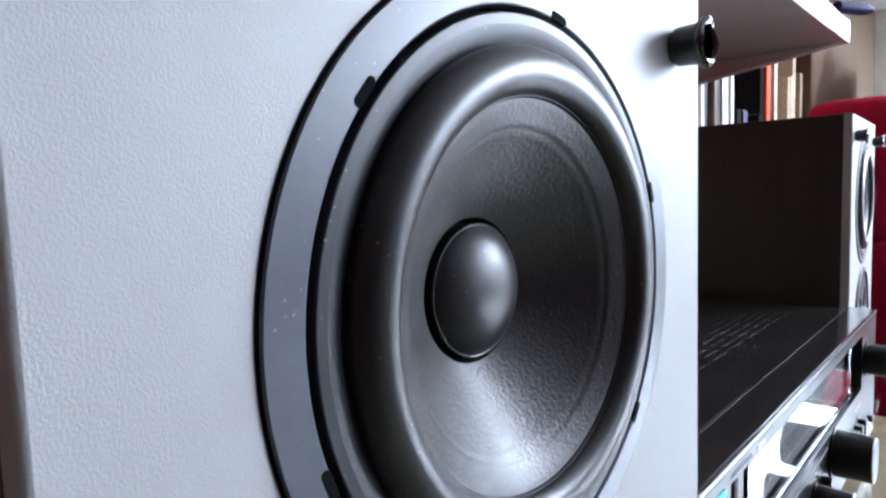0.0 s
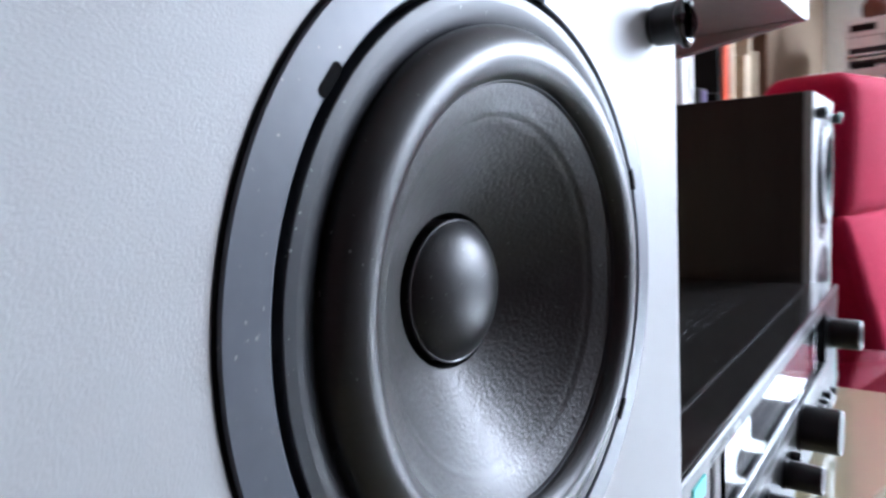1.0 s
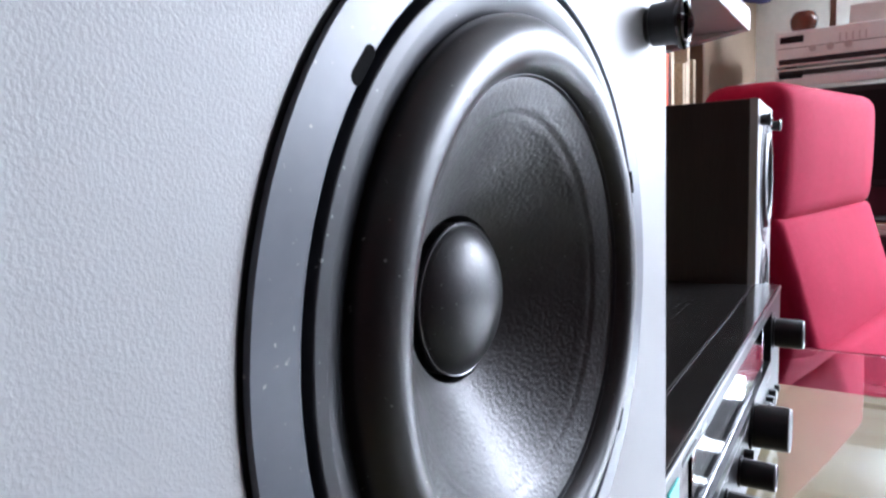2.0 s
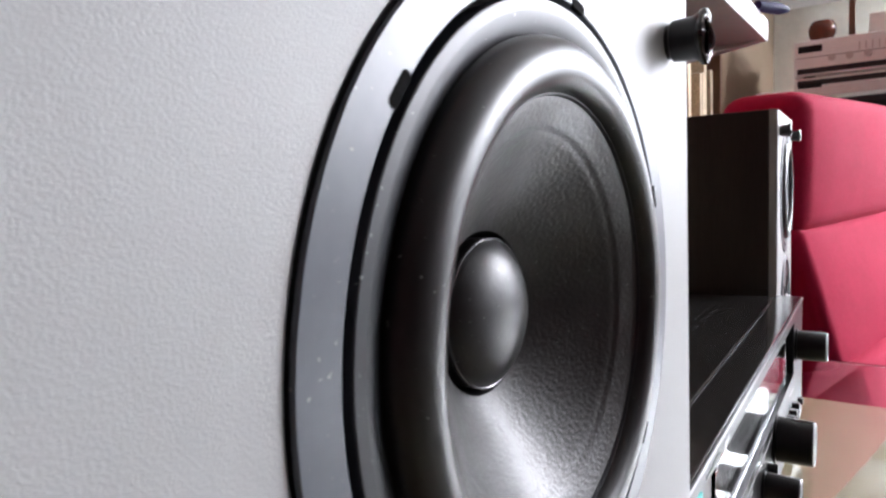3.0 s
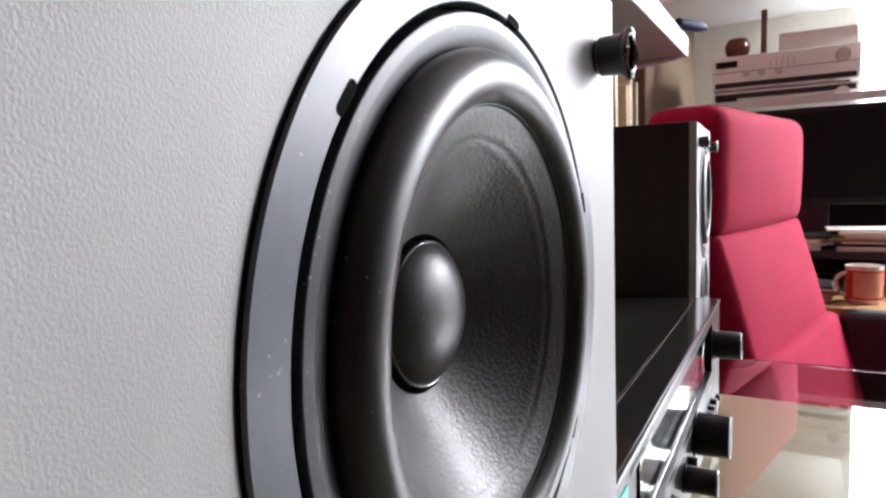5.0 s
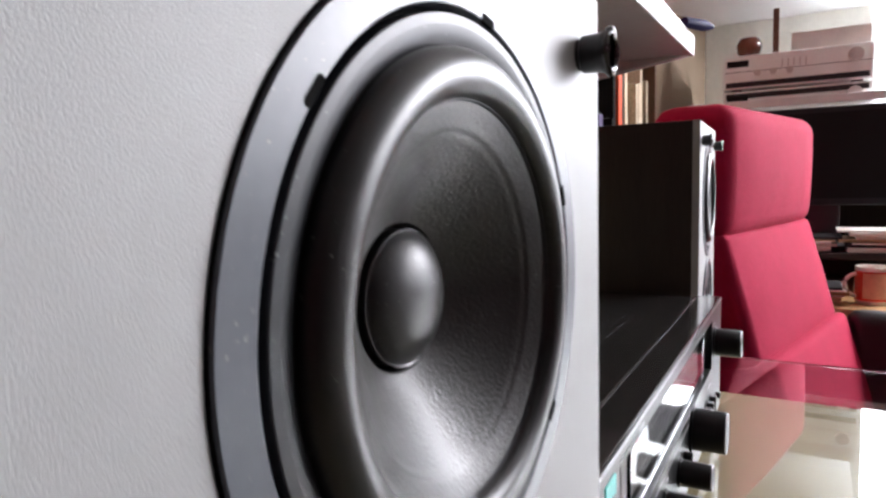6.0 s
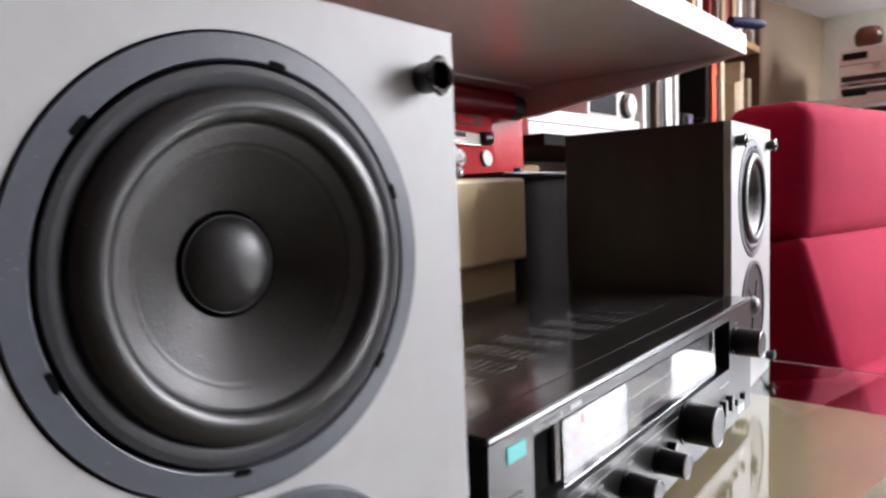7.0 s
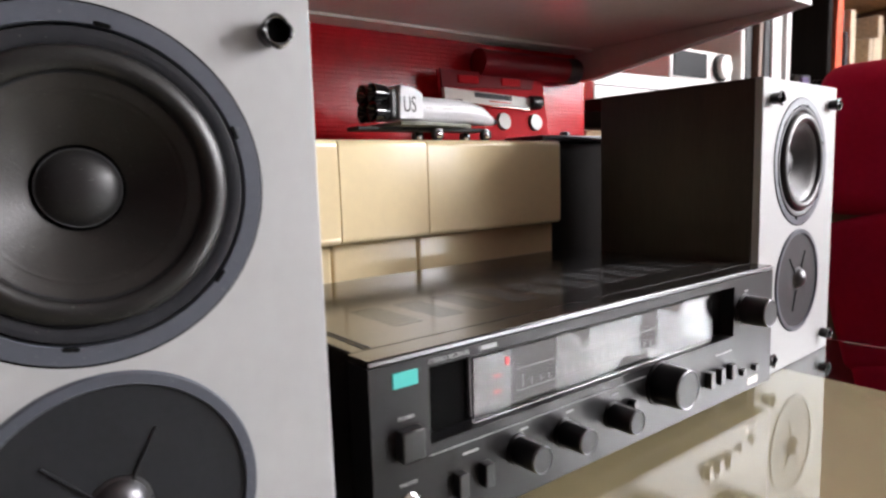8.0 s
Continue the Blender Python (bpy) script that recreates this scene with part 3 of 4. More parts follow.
for z in (wz0 + 0.0075, wz1 - 0.0085):
    part("scale_line", box(dx0 + 0.008, dx0 + 0.0275, 0.0083, 0.0086, z, z + 0.0004), WHITE_PRINT, rec, smooth=False)
for z in (wz0 + 0.010, wz0 + 0.024):
    part("scale_line", box(dx0 + 0.04, dx1 - 0.012, 0.0086, 0.0089, z, z + 0.0005), WHITE_PRINT, rec, smooth=False)
part("badge", box(0.0405 + ox, 0.0565 + ox, -0.0008, 0.0005, 0.1045, 0.1128, 0.0003), TEAL, rec, "plain teal badge plate")
part("panel_line", box(0.063 + ox, 0.262 + ox, -0.0003, 0.0005, 0.0612, 0.0618), WHITE_PRINT, rec, smooth=False)
words("STEREO RECEIVER", 0.0036, pose(0.0640 + ox, -0.0003, 0.1133, 90, 0, 0), WHITE_PRINT, rec)
part("print_bar", box(0.102 + ox, 0.114 + ox, -0.0003, 0.0005, 0.1134, 0.1160), WHITE_PRINT, rec, smooth=False)
words("POWER", 0.0030, pose(0.0430 + ox, -0.0003, 0.0865, 90, 0, 0), WHITE_PRINT, rec)
words("PHONES", 0.0030, pose(0.0425 + ox, -0.0003, 0.0495, 90, 0, 0), WHITE_PRINT, rec)
for x, z, w in ((0.086, 0.0545, 0.012), (0.132, 0.0562, 0.007), (0.174, 0.0562, 0.007), (0.222, 0.0562, 0.007), (0.268, 0.0580, 0.006), (0.360, 0.0560, 0.025), (0.405, 0.1045, 0.006)):
    part("print_bar", box(x + ox, x + w + ox, -0.0003, 0.0005, z, z + 0.0014), WHITE_PRINT, rec, smooth=False)
part("power_button", box(0.041 + ox, 0.0555 + ox, -0.0075, 0.0005, 0.065, 0.0825, 0.0012), BLACK, rec)
part("phones_socket", lathe([(0.006, 0), (0.006, 0.0015), (0.0042, 0.0018), (0.0036, 0.0005), (0, 0.0005)], (0.048 + ox, 0.0, 0.040), "y", 24), CHROME, rec, "metal headphone socket")
for x in (0.0785, 0.098):
    part("push_button", box(x + ox, x + 0.0068 + ox, -0.0065, 0.0005, 0.0325, 0.0468, 0.0008), BLACK, rec)
for x in (0.344, 0.360, 0.378):
    part("push_button", box(x + ox, x + 0.0068 + ox, -0.0055, 0.0005, 0.0325, 0.0460, 0.0008), BLACK, rec)
for x in (0.4025, 0.4245):
    part("small_button", box(x - 0.003 + ox, x + 0.003 + ox, -0.004, 0.0005, 0.031, 0.0365, 0.0006), BLACK, rec)
part("sticker", box(0.414 + ox, 0.432 + ox, -0.0004, 0.0005, 0.0185, 0.0250), PAPER, rec, "small white sticker", smooth=False)


def knob(x, z, r, length):
    k = part("knob", lathe([(r * 1.12, 0), (r * 1.12, 0.0012), (r * 1.0, 0.0016), (r * 0.96, length - 0.001), (r * 0.9, length)], (x, 0, z), "y", 48), KNOB, rec, "black cylindrical knob")
    part("knob_face", lathe([(r * 0.86, length - 0.0002), (r * 0.84, length - 0.0003), (0, length - 0.0003)], (x, 0, z), "y", 48), KNOB_CAP, k, "brushed grey knob face")
    part("knob_rim", lathe([(r * 0.962, length - 0.0009), (r * 0.945, length - 0.0002), (r * 0.91, length + 0.0001), (r * 0.86, length - 0.0004)], (x, 0, z), "y", 48), TRIM, k, "bright bevelled rim")
    part("knob_mark", box(x - 0.0004, x + 0.0004, -length * 0.95, -0.003, z + r * 0.95, z + r * 1.02), WHITE_PRINT, k, smooth=False)
    return k


for x, z in ((0.130, 0.045), (0.172, 0.044), (0.223, 0.0425)):
    knob(x + ox, z, 0.0088, 0.021)
knob(0.2795 + ox, 0.0525, 0.0155, 0.024)
knob(0.4055 + ox, 0.089, 0.0125, 0.023)
part("tone_stub", lathe([(0.003, 0), (0.003, 0.006), (0, 0.0062)], (0.243 + ox, 0, 0.046), "y", 16), BLACK, rec)
for x in (0.05, 0.38):
    for y in (0.04, 0.20):
        part("foot", lathe([(0.016, 0), (0.017, 0.004), (0.017, 0.0142), (0, 0.0142)], (x, y, 0), "z", 24), BLACK_MATT, rec)
for x in (0.0135, 0.0165):
    part("side_slot", box(x, x + 0.0012, 0.026, 0.075, RZ1 - 0.0014, RZ1 - 0.0009), BLACK_MATT, rec, smooth=False)
for k in range(10):
    for row in range(9):
        x, y = 0.081 + ox + k * 0.0352, 0.058 + row * 0.0068
        part("vent_slot", box(x, x + 0.022, y, y + 0.0026, RZ1 - 0.0016, RZ1 - 0.00110), VENT, rec, smooth=False)

# ---- red armchair ----


def cushion(x0, x1, y0, y1, z0, z1, puff, r, taper=0.0):
    bm = box(x0, x1, y0, y1, z0, z1, r, 4)
    bmesh.ops.subdivide_edges(bm, edges=[ed for ed in bm.edges if ed.calc_length() > 0.08], cuts=5, use_grid_fill=True)
    cx, cz, hx, hz = (x0 + x1) / 2, (z0 + z1) / 2, (x1 - x0) / 2, (z1 - z0) / 2
    for vv in bm.verts:
        k = max(0, 1 - ((vv.co.x - cx) / hx) ** 2) * max(0, 1 - ((vv.co.z - cz) / hz) ** 2)
        if vv.co.x < cx:
            vv.co.x += taper * (1 - (vv.co.y - y0) / (y1 - y0))
        vv.co.y += -puff * k if vv.co.y < (y0 + y1) / 2 else puff * 0.4 * k
    return bm


ch = thing("armchair", pose(0.889, 0.014, -0.10, -16, 0, -13), "crimson fabric high-backed armchair behind the glass table", "armchair")
head = part("headrest", cushion(0, 0.520, -0.024, 0.115, 0.0, 0.226, 0.014, 0.034, 0.0), FABRIC, ch)
head.matrix_basis = pose(0, 0.002, 0.240, 17, 0, 0)
part("back_cushion", cushion(0.004, 0.520, -0.02, 0.115, 0.02, 0.252, 0.012, 0.017, 0.0), FABRIC, ch)
part("lumbar_cushion", cushion(0.004, 0.515, -0.04, 0.105, -0.22, 0.036, 0.016, 0.018, 0.0), FABRIC, ch)
# the seat and legs stand level under the reclined back
seat = part("seat", cushion(0.0, 0.52, -0.50, -0.07, -0.32, -0.18, 0.0, 0.03), FABRIC, ch)
seat.matrix_basis = pose(0, 0, 0, 16, 0, 0)
for x in (0.05, 0.47):
    for y in (-0.46, -0.11):
        leg = part("leg", box(x - 0.02, x + 0.02, y - 0.02, y + 0.02, -0.60, -0.31, 0.003), DARK_WOOD, ch)
        leg.matrix_basis = pose(0, 0, 0, 16, 0, 0)

# ---- desk corner ----
dk = thing("desk", pose(0, 0, 0), "pale wooden computer desk with a raised black shelf", "desk")
part("desktop", box(1.56, XW - 0.02, -1.3, 0.30, -0.115, -0.085, 0.004), WOOD, dk)
part("raised_shelf", box(1.80, 2.20, -0.9, 0.2, 0.003, 0.023, 0.003), BLACK_MATT, dk, "raised black monitor shelf")
for y in (-0.88, -0.36, 0.18):
    part("shelf_post", box(1.85, 2.15, y - 0.01, y + 0.01, -0.085, 0.003), BLACK_MATT, dk)
part("desk_back", box(2.15, 2.17, -0.9, 0.2, -0.085, 0.003), BLACK_MATT, dk)
for y in (-1.25, 0.25):
    part("desk_side", box(1.60, 2.40, y - 0.015, y + 0.015, FLOOR, -0.115), WOOD, dk)
mo = thing("monitor", pose(1.95, -0.09, 0.023), "black flat computer monitor switched off", "monitor")
part("bezel", box(0, 0.04, -0.215, 0.215, 0.122, 0.405, 0.006), PLATE, mo)
part("screen", box(-0.0015, 0.002, -0.195, 0.195, 0.142, 0.388), SCREEN, mo)
part("stand", box(0.01, 0.03, -0.04, 0.04, 0.006, 0.15, 0.004), BLACK, mo)
part("stand_base", box(-0.05, 0.12, -0.10, 0.10, 0, 0.008, 0.003), BLACK, mo)
mg = thing("mug", pose(1.66, -0.197, -0.085), "white mug with red printed band on the desk", "mug")
part("mug_body", lathe([(0, 0.002), (0.036, 0), (0.040, 0.006), (0.041, 0.092), (0.038, 0.092), (0.036, 0.01), (0, 0.008)], (0, 0, 0), "z", 40), CERAMIC, mg)
part("red_band", lathe([(0.0408, 0.010), (0.0412, 0.012), (0.0415, 0.080), (0.0410, 0.082)], (0, 0, 0), "z", 40), MUG_RED, mg, "red printed band")
face = bmesh.new()
cols = [[face.verts.new((-0.0418 * math.cos(a), 0.0418 * math.sin(a), z)) for z in (0.016, 0.078)] for a in [radians(-62 + 9 * k) for k in range(12)]]
for p, q in zip(cols, cols[1:]):
    face.faces.new((p[0], p[1], q[1], q[0]))
part("printed_face", face, PEACH, mg, "pale peach printed panel")
part("handle", tube([(-0.012, 0.036 + 0.026 * math.sin(a), 0.046 + 0.028 * math.cos(a)) for a in [math.pi * i / 12 for i in range(13)]], 0.005), CERAMIC, mg)
bw = thing("white_bowl", pose(1.90, -0.335, 0.040), "white bowl on the raised shelf", "bowl")
part("bowl", lathe([(0, 0.002), (0.036, 0), (0.046, 0.008), (0.052, 0.035), (0.056, 0.078), (0.053, 0.078), (0.049, 0.035), (0, 0.010)], (0, 0, 0), "z", 40), CERAMIC, bw)
rp = random.Random(9)
for z, n, xa, ya in ((0.0232, 9, 1.815, -0.30), (0.0232, 6, 1.815, -0.12), (-0.0848, 6, 1.60, -0.13), (-0.0848, 5, 1.70, -0.42)):
    for i in range(n):
        t = rp.uniform(0.004, 0.010)
        dx, dy = rp.uniform(-0.008, 0.012), rp.uniform(-0.015, 0.015)
        solid("magazine", box(xa + dx, xa + dx + 0.13, ya + dy, ya + dy + rp.uniform(0.14, 0.17), z, z + t - 0.0004, 0.0008, 1), rp.choice((PAPER, PAPER, CARDBOARD, BLACK_MATT, WHITE_PLASTIC)), "magazine lying flat in an untidy pile", "magazine", group="papers on the desk", smooth=False)
        z += t
solid("bowl_riser", box(1.83, 1.97, -0.41, -0.27, 0.0232, 0.0398, 0.002), BLACK_MATT, "low black stand under the white bowl", "stand")
oc = thing("office_chair", pose(1.40, -0.33, 0), "black padded office chair tucked under the desk", "office chair")
part("backrest", cushion(-0.03, 0.03, -0.20, 0.20, -0.36, -0.055, 0.0, 0.028), LEATHER, oc)
part("seat", cushion(0.02, 0.40, -0.20, 0.20, -0.40, -0.33, 0.0, 0.028), LEATHER, oc)
part("column", lathe([(0.025, -0.66), (0.025, -0.40)], (0.2, 0, 0), "z", 20), BLACK, oc)
part("base", lathe([(0, -0.66), (0.05, -0.66), (0.24, -0.685), (0.25, -0.70), (0, -0.70)], (0.2, 0, 0), "z", 10), BLACK, oc)
# added sheet that keeps the pale wall dark between desk and monitor
solid("added_dark_backing", box(XW - 0.012, XW, -0.329, 0.26, -0.08, WZ0 - 0.031, 0.001), DARK_BOARD, "added dark sheet over the wall behind the desk", "panel", "structure")
solid("red_wall_panel", box(XW - 0.012, XW, -0.9, -0.331, -0.08, WZ0 - 0.031, 0.001), RED_CARD, "red painted panel below the window", "panel", "structure")
rack = thing("hifi_cabinet", pose(0, 0, 0), "white cabinet carrying silver hi-fi units", "cabinet")
part("cabinet_top", box(2.02, 2.43, -0.42, 0.30, 0.445, 0.470, 0.003), SHELF, rack)
part("cabinet_side", box(2.03, 2.43, 0.27, 0.29, -0.085, 0.445, 0.002), SHELF, rack)


def hifi_unit(y0, y1, z0, z1, x, label, knobs):
    u = thing("hifi_unit", pose(0, 0, 0), label, "hi-fi unit", "stacked hi-fi units")
    part("body", box(x, x + 0.26, y0, y1, z0 + 0.006, z1, 0.003), HIFI, u)
    part("display", box(x - 0.0015, x + 0.001, y1 - 0.075, y1 - 0.012, z1 - 0.035, z1 - 0.015), SCREEN, u)
    part("dark_strip", box(x - 0.0012, x + 0.001, y0 + 0.01, y1 - 0.01, z0 + 0.012, z0 + 0.028), BLACK_MATT, u)
    for k in range(knobs):
        part("knob", lathe([(0.010, 0), (0.0095, -0.014), (0, -0.0145)], (x, y1 - 0.10 - k * 0.045, z0 + 0.052), "x", 20), KNOB_GREY, u)
    part("volume_knob", lathe([(0.020, 0), (0.019, -0.018), (0, -0.019)], (x, y0 + 0.045, z1 - 0.032), "x", 28), KNOB_GREY, u)
    if knobs:
        for k in range(5):
            part("tone_slider", box(x - 0.002, x + 0.001, y1 - 0.170 - k * 0.016, y1 - 0.167 - k * 0.016, z1 - 0.045, z1 - 0.022), KNOB_GREY, u, smooth=False)
        part("panel_seam", box(x - 0.0008, x + 0.001, y0 + 0.006, y1 - 0.006, z1 - 0.051, z1 - 0.0495), BLACK_MATT, u, smooth=False)
    for y in (y0 + 0.04, y1 - 0.04):
        part("foot", box(x + 0.02, x + 0.06, y - 0.015, y + 0.015, z0, z0 + 0.006), BLACK_MATT, u)
    return u


hifi_unit(-0.205, 0.200, 0.505, 0.615, 2.06, "silver hi-fi amplifier with round knobs", 3)
hifi_unit(-0.205, 0.200, 0.4702, 0.5048, 2.065, "slim silver hi-fi unit under the amplifier", 0)
va = thing("vase", pose(2.12, 0.13, 0.6155), "round brown glazed pot on the amplifier", "vase")
part("pot", lathe([(0, 0), (0.026, 0), (0.036, 0.02), (0.038, 0.04), (0.030, 0.058), (0.026, 0.062), (0.024, 0.058), (0, 0.03)], (0, 0, 0), "z", 32), VASE, va)
solid("brown_post", box(2.12, 2.135, 0.045, 0.062, 0.6155, 0.76, 0.002), DARK_WOOD, "thin dark brown upright strip", "strip")
solid("cream_box", box(2.10, 2.24, -0.20, 0.01, 0.6155, 0.675, 0.003), PAPER, "cream cardboard box on the amplifier", "box")

# ---- alcove bookcase ----
bc = thing("bookcase", pose(0, 0, 0), "brown wooden bookcase filling the alcove", "bookcase")
part("side_panel", box(1.960, 1.985, 0.39, 0.70, FLOOR, 1.3, 0.002), DARK_WOOD, bc)
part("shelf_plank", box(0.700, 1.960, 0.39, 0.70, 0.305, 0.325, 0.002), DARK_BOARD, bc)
part("shelf_plank", box(0.655, 1.960, 0.39, 0.70, 0.625, 0.645, 0.002), WOOD, bc)
part("back_panel", box(0.655, 1.960, 0.70, 0.715, FLOOR, 1.3), DARK_WOOD, bc)
rnd = random.Random(4)
x = 1.150
# mostly black and dark, so the mix carries the shade between the books
book_mats = [PAPER, BLACK_MATT, BLACK_MATT, DARK_WOOD, DARK_WOOD, BLACK_MATT, DEEP_RED, DARK_BOARD]
i = 0
while x < 1.93:
    w = rnd.uniform(0.012, 0.026)
    hh = rnd.uniform(0.19, 0.26)
    mtl, words_ = book_mats[i % 8], "upright book with a plain spine"
    if 1.22 < x < 1.385:
        mtl, words_ = (WHITE_PLASTIC if i % 3 else BLACK_MATT), "slim white upright folder"
    elif 1.385 <= x < 1.50:
        mtl, words_, hh, w = (DARK_BOARD, PURPLE, BLACK_MATT)[i % 3], "low dark box among the books", rnd.uniform(0.07, 0.12), w + 0.016
    elif 1.50 <= x < 1.54:
        mtl, words_, hh = DARK_BOARD, "tall dark brown upright book", 0.276
    elif 1.54 <= x < 1.60:
        mtl, words_, hh, w = ORANGE, "bright orange upright book", 0.275, 0.032
    elif 1.60 <= x < 1.67:
        mtl, words_ = BLACK_MATT, "black upright book"
    elif x >= 1.67:
        mtl, words_, w = SPINE, "worn cream paperback standing upright", w + 0.012
    b = thing("book", pose(x, 0.42 + rnd.uniform(-0.02, 0.02), 0.3252, 0, rnd.uniform(-1.5, 1.5), 0), words_ + " on the shelf", "book", "books on the shelf")
    part("book_cover", box(0, w, 0, 0.16, 0, hh, 0.0015), mtl, b)
    part("pages", box(0.002, w - 0.002, 0.004, 0.158, hh, hh + 0.0005), PAPER, b)
    x += w + 0.001
    i += 1
x = 0.70
while x < 1.93:
    w, hh = rnd.uniform(0.014, 0.032), rnd.uniform(0.17, 0.24)
    b = thing("book", pose(x, 0.42 + rnd.uniform(-0.02, 0.02), 0.6452), "upright book with worn spine on the upper shelf", "book", "books on the shelf")
    part("book_cover", box(0, w, 0, 0.16, 0, hh, 0.0015), rnd.choice((CARDBOARD, PAPER, DARK_WOOD, CARDBOARD, DEEP_RED)), b)
    x += w + 0.001
wb = thing("white_player", pose(0.70, 0.42, 0.3252), "white plastic tabletop player with dark display", "player")
part("player_body", box(0, 0.44, 0, 0.2, 0, 0.047, 0.004), WHITE_PLASTIC, wb)
part("player_head", box(0.225, 0.442, 0.01, 0.19, 0.0472, 0.107, 0.006), WHITE_PLASTIC, wb)
part("player_display", box(0.235, 0.345, 0.008, 0.0105, 0.054, 0.100), SCREEN, wb)
part("player_dial", lathe([(0.022, 0), (0.021, 0.016), (0.015, 0.018), (0, 0.0185)], (0.392, 0.01, 0.077), "y", 28), WHITE_PLASTIC, wb)
part("player_rim", lathe([(0.026, 0), (0.026, 0.006), (0.022, 0.008)], (0.392, 0.0098, 0.077), "y", 28), BLACK_MATT, wb)
part("player_seam", box(0.002, 0.438, -0.0006, 0.001, 0.022, 0.024), BLACK_MATT, wb, smooth=False)

# ---- small things on the ledge ----
st = thing("toy_space_shuttle", pose(0.205, 0.300, 0.249), "white toy space shuttle with black engines on a small stand", "toy")


def loft(sections, n=20):
    """A skin over upright rounded sections (x, half width, bottom, top) along x, closed at both ends."""
    bm = bmesh.new()
    rings = []
    for x, hw, lo, hi in sections:
        ring = []
        for i in range(n):
            c, q = math.cos(2 * math.pi * i / n), math.sin(2 * math.pi * i / n)
            ring.append(bm.verts.new((x, hw * math.copysign(abs(c) ** 0.55, c), (lo + hi) / 2 + (hi - lo) / 2 * math.copysign(abs(q) ** 0.55, q))))
        rings.append(ring)
    for p, q in zip(rings, rings[1:]):
        for i in range(n):
            bm.faces.new((p[i], p[(i + 1) % n], q[(i + 1) % n], q[i]))
    bm.faces.new(rings[0])
    bm.faces.new(rings[-1])
    bmesh.ops.recalc_face_normals(bm, faces=bm.faces[:])
    return bm


part("fuselage", loft([(0.054, 0.016, 0.0185, 0.0465), (0.100, 0.016, 0.0185, 0.0455), (0.126, 0.0155, 0.0185, 0.0440), (0.131, 0.0150, 0.0185, 0.0425), (0.146, 0.0130, 0.0180, 0.0385), (0.156, 0.0105, 0.0180, 0.0315), (0.164, 0.0075, 0.0185, 0.0275)]), SHUTTLE, st)
part("nose_tip", loft([(0.1643, 0.0074, 0.0187, 0.0274), (0.169, 0.0055, 0.0193, 0.0258), (0.173, 0.0030, 0.0205, 0.0238)], 14), BLACK_MATT, st, "black nose tip")
part("tail_block", prism([(0.027, 0.0215), (0.0565, 0.0215), (0.0565, 0.0480), (0.046, 0.0535), (0.029, 0.0560)], "y", -0.0185, 0.0185, 0.0012), SHUTTLE, st)
part("engine_block", box(0.016, 0.0268, -0.017, 0.017, 0.021, 0.053, 0.004), BLACK, st, "black tail block")
for y, z in ((-0.010, 0.0285), (0.010, 0.0285), (-0.0095, 0.0465), (0.0095, 0.0465)):
    part("engine_bell", lathe([(0.0065, 0.018), (0.0088, 0.013), (0.0096, 0.005), (0.0106, 0.000), (0.0093, 0.0005), (0.003, 0.012)], (0, y, z), "x", 20), BLACK_GLOSS, st, "glossy black engine bell")
part("wing", prism([(0.018, -0.034), (0.050, -0.036), (0.112, -0.018), (0.128, -0.010), (0.128, 0.010), (0.112, 0.018), (0.050, 0.036), (0.018, 0.034)], "z", 0.0145, 0.0183, 0.0008), WING, st, "grey-green underside and wing")
part("cabin_window", box(0.1480, 0.1530, -0.0100, 0.0100, 0.0300, 0.0345, 0.0012), BLACK, st, "dark cabin windows")
part("door_seam", box(0.060, 0.124, -0.0006, 0.0006, 0.0440, 0.0467), PLATE, st, smooth=False)
part("stand", box(-0.018, 0.150, -0.012, 0.012, 0.0105, 0.0143, 0.001), BLACK_MATT, st, "dark stand")
for x in (0.073, 0.140):
    for y in (-0.022, 0.014):
        wh = part("wheel", lathe([(0, 0), (0.0062, 0), (0.0062, 0.006), (0.0042, 0.0064)], (x, y + 0.006, 0.0064), "y", 20), BLACK, st)
        part("hub", lathe([(0.0042, 0.0064), (0.003, 0.0075), (0, 0.0078)], (x, y + 0.006, 0.0064), "y", 16), CHROME, wh)
for x, w in ((0.062, 0.008), (0.084, 0.014), (0.108, 0.008)):
    part("print_bar", box(x, x + w, -0.0164, -0.0155, 0.0335, 0.0345), KNOB_GREY, st, smooth=False)
words("US", 0.0225, pose(0.0315, -0.0187, 0.0290, 90, 0, 0) @ Matrix.Diagonal((0.62, 1, 1, 1)), BLACK_MATT, st, label="black printed letters")
bp = thing("battery_pack", pose(0.352, 0.366, 0.249, -7, 0, 0), "red blister card of button cells leaning on the wall", "battery pack")
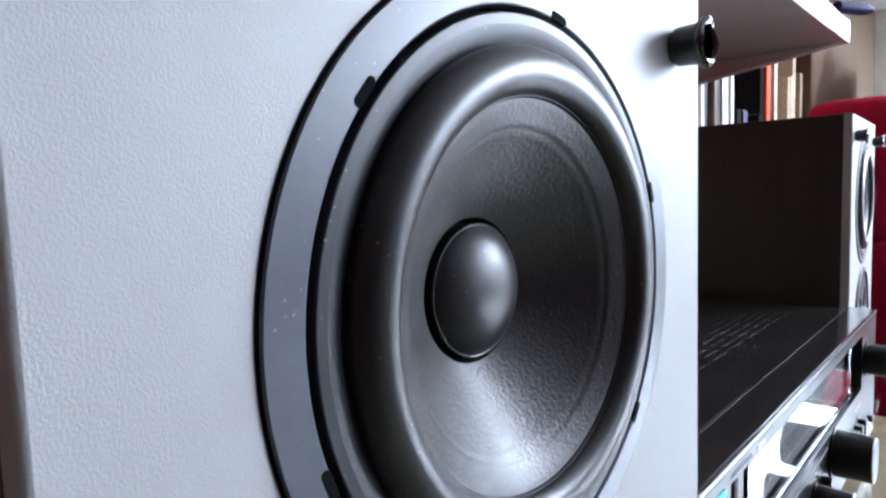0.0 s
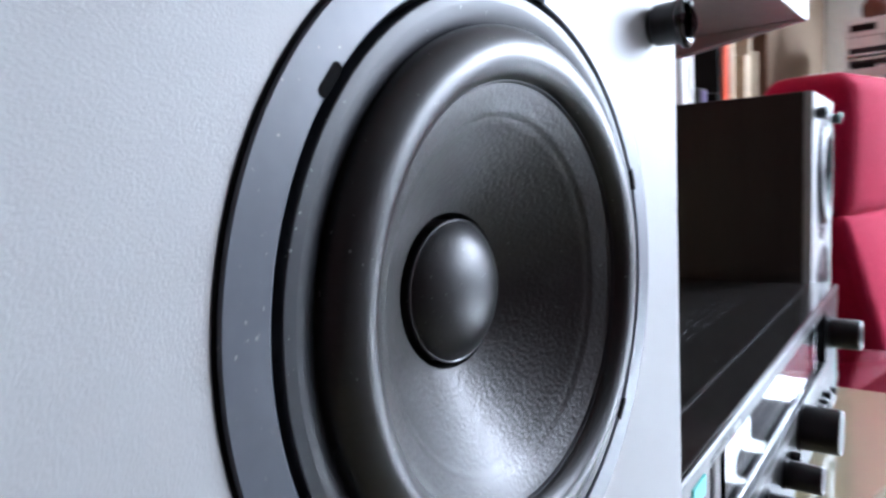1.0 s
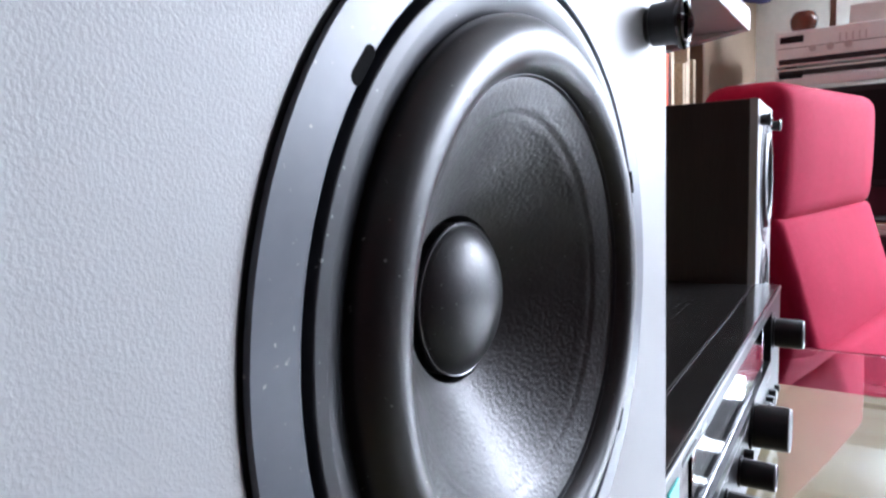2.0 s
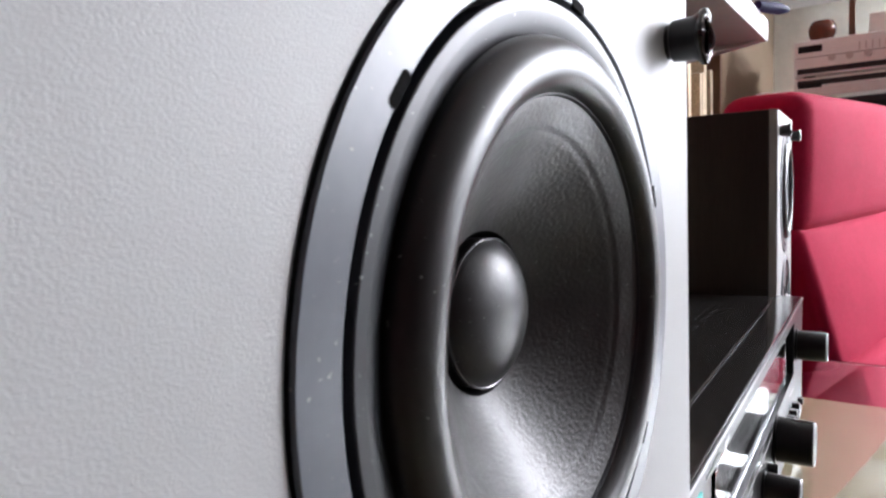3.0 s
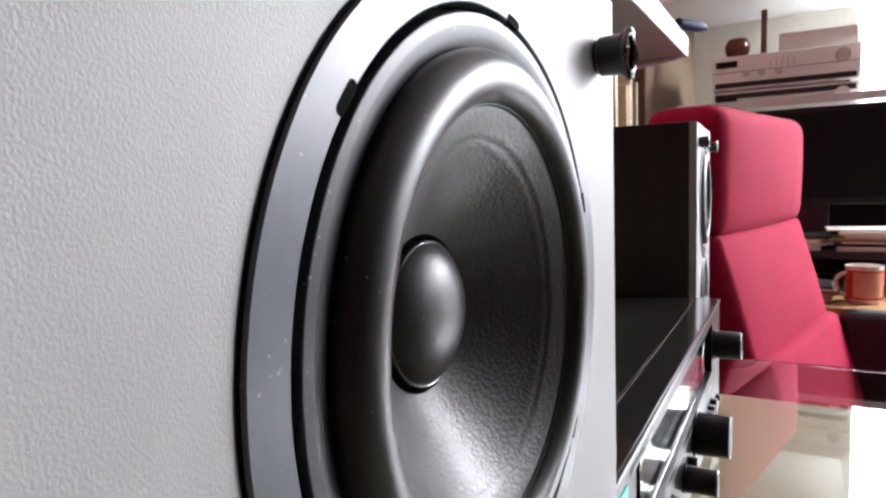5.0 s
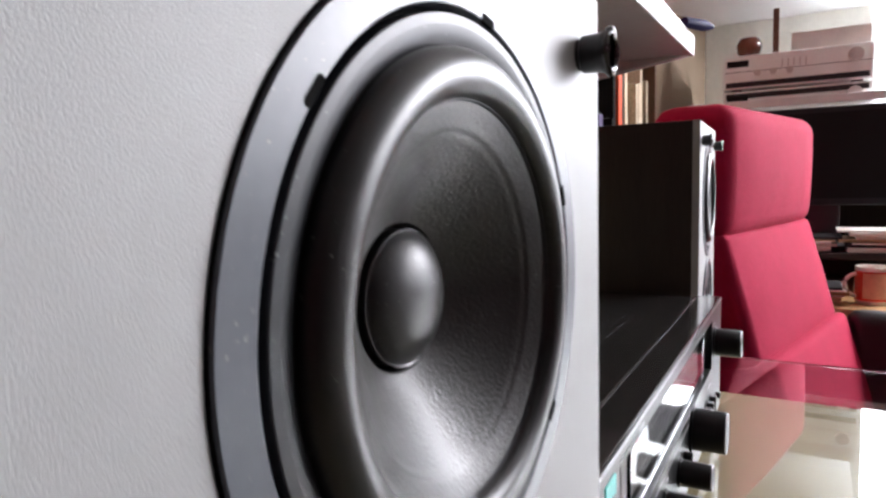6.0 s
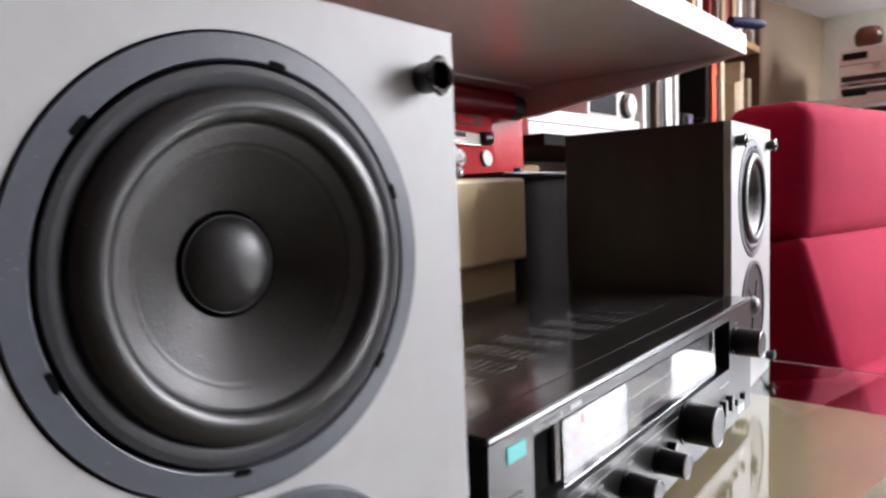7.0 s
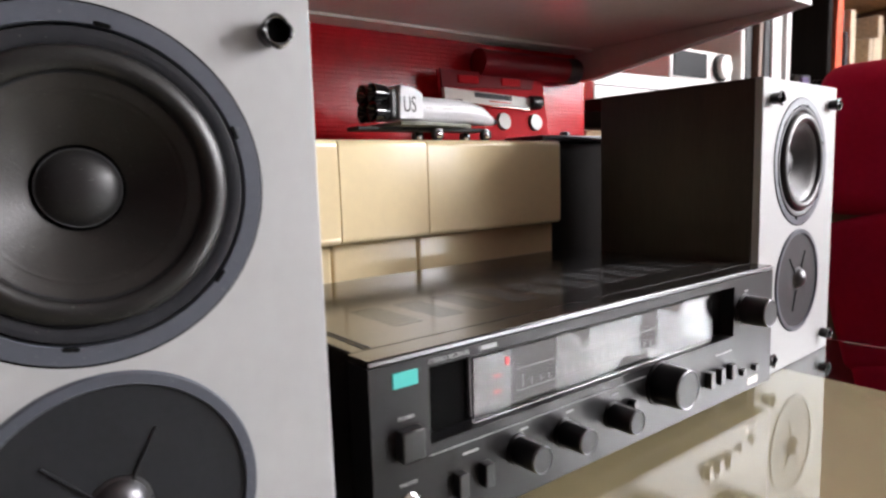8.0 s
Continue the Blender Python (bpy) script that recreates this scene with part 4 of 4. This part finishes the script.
part("card", box(0, 0.186, 0, 0.0015, 0.0, 0.094, 0.0006, 1), RED_CARD, bp, smooth=False)
part("card_fold", prism([(0.004, 0.094), (0.168, 0.094), (0.160, 0.076), (0.004, 0.072)], "y", -0.0022, -0.0004), DEEP_RED, bp, "dark red upper fold of the card")
band = part("white_band", prism([(0.004, 0.054), (0.150, 0.048), (0.150, 0.063), (0.004, 0.0705)], "y", -0.0060, -0.0006, 0.0007), PAPER, bp, "pale printed band across the card")
part("print_bar", prism([(0.052, 0.0600), (0.116, 0.0572), (0.116, 0.0635), (0.052, 0.0665)], "y", -0.0064, -0.0058), BLACK_MATT, band, "dark printed bar")
part("print_bar", prism([(0.076, 0.0548), (0.114, 0.0532), (0.114, 0.0549), (0.076, 0.0565)], "y", -0.0064, -0.0058), MUG_RED, band)
part("orange_edge", prism([(0.060, 0.0500), (0.150, 0.0463), (0.150, 0.0478), (0.060, 0.0515)], "y", -0.0058, -0.0008), MUG_RED, band, "orange lower edge")
part("end_cap", lathe([(0, 0.150), (0.0085, 0.150), (0.0092, 0.153), (0.0092, 0.166), (0.0080, 0.169), (0, 0.169)], (0, -0.0060, 0.057), "x", 24), PANEL, bp, "grey-green rounded end of the band")
for x in (0.102, 0.161):
    part("cell", lathe([(0, 0.0045), (0.0105, 0.0042), (0.0115, 0.003), (0.0115, 0)], (x, 0, 0.031), "y", 24), SILVER, bp, "round silver button cell")
for x in (0.030, 0.104):
    part("blister", box(x, x + 0.034, -0.0042, -0.0002, 0.0775, 0.0880, 0.0015), RED_CARD, bp, "clear-fronted empty blister")
pen = thing("navy_pen", pose(0.625, 0.062, 0.4188, 0, 0, -28), "dark blue marker pen lying on the shelf end", "pen")
part("barrel", lathe([(0, -0.028), (0.006, -0.028), (0.0065, 0.010), (0.0045, 0.020), (0.0035, 0.024), (0, 0.024)], (0, 0, 0), "x", 20), BLUE, pen)
solid("small_box", box(0.68, 0.73, 0.42, 0.46, 0.245, 0.275, 0.002), CARDBOARD, "small orange cardboard box in the alcove", "box")
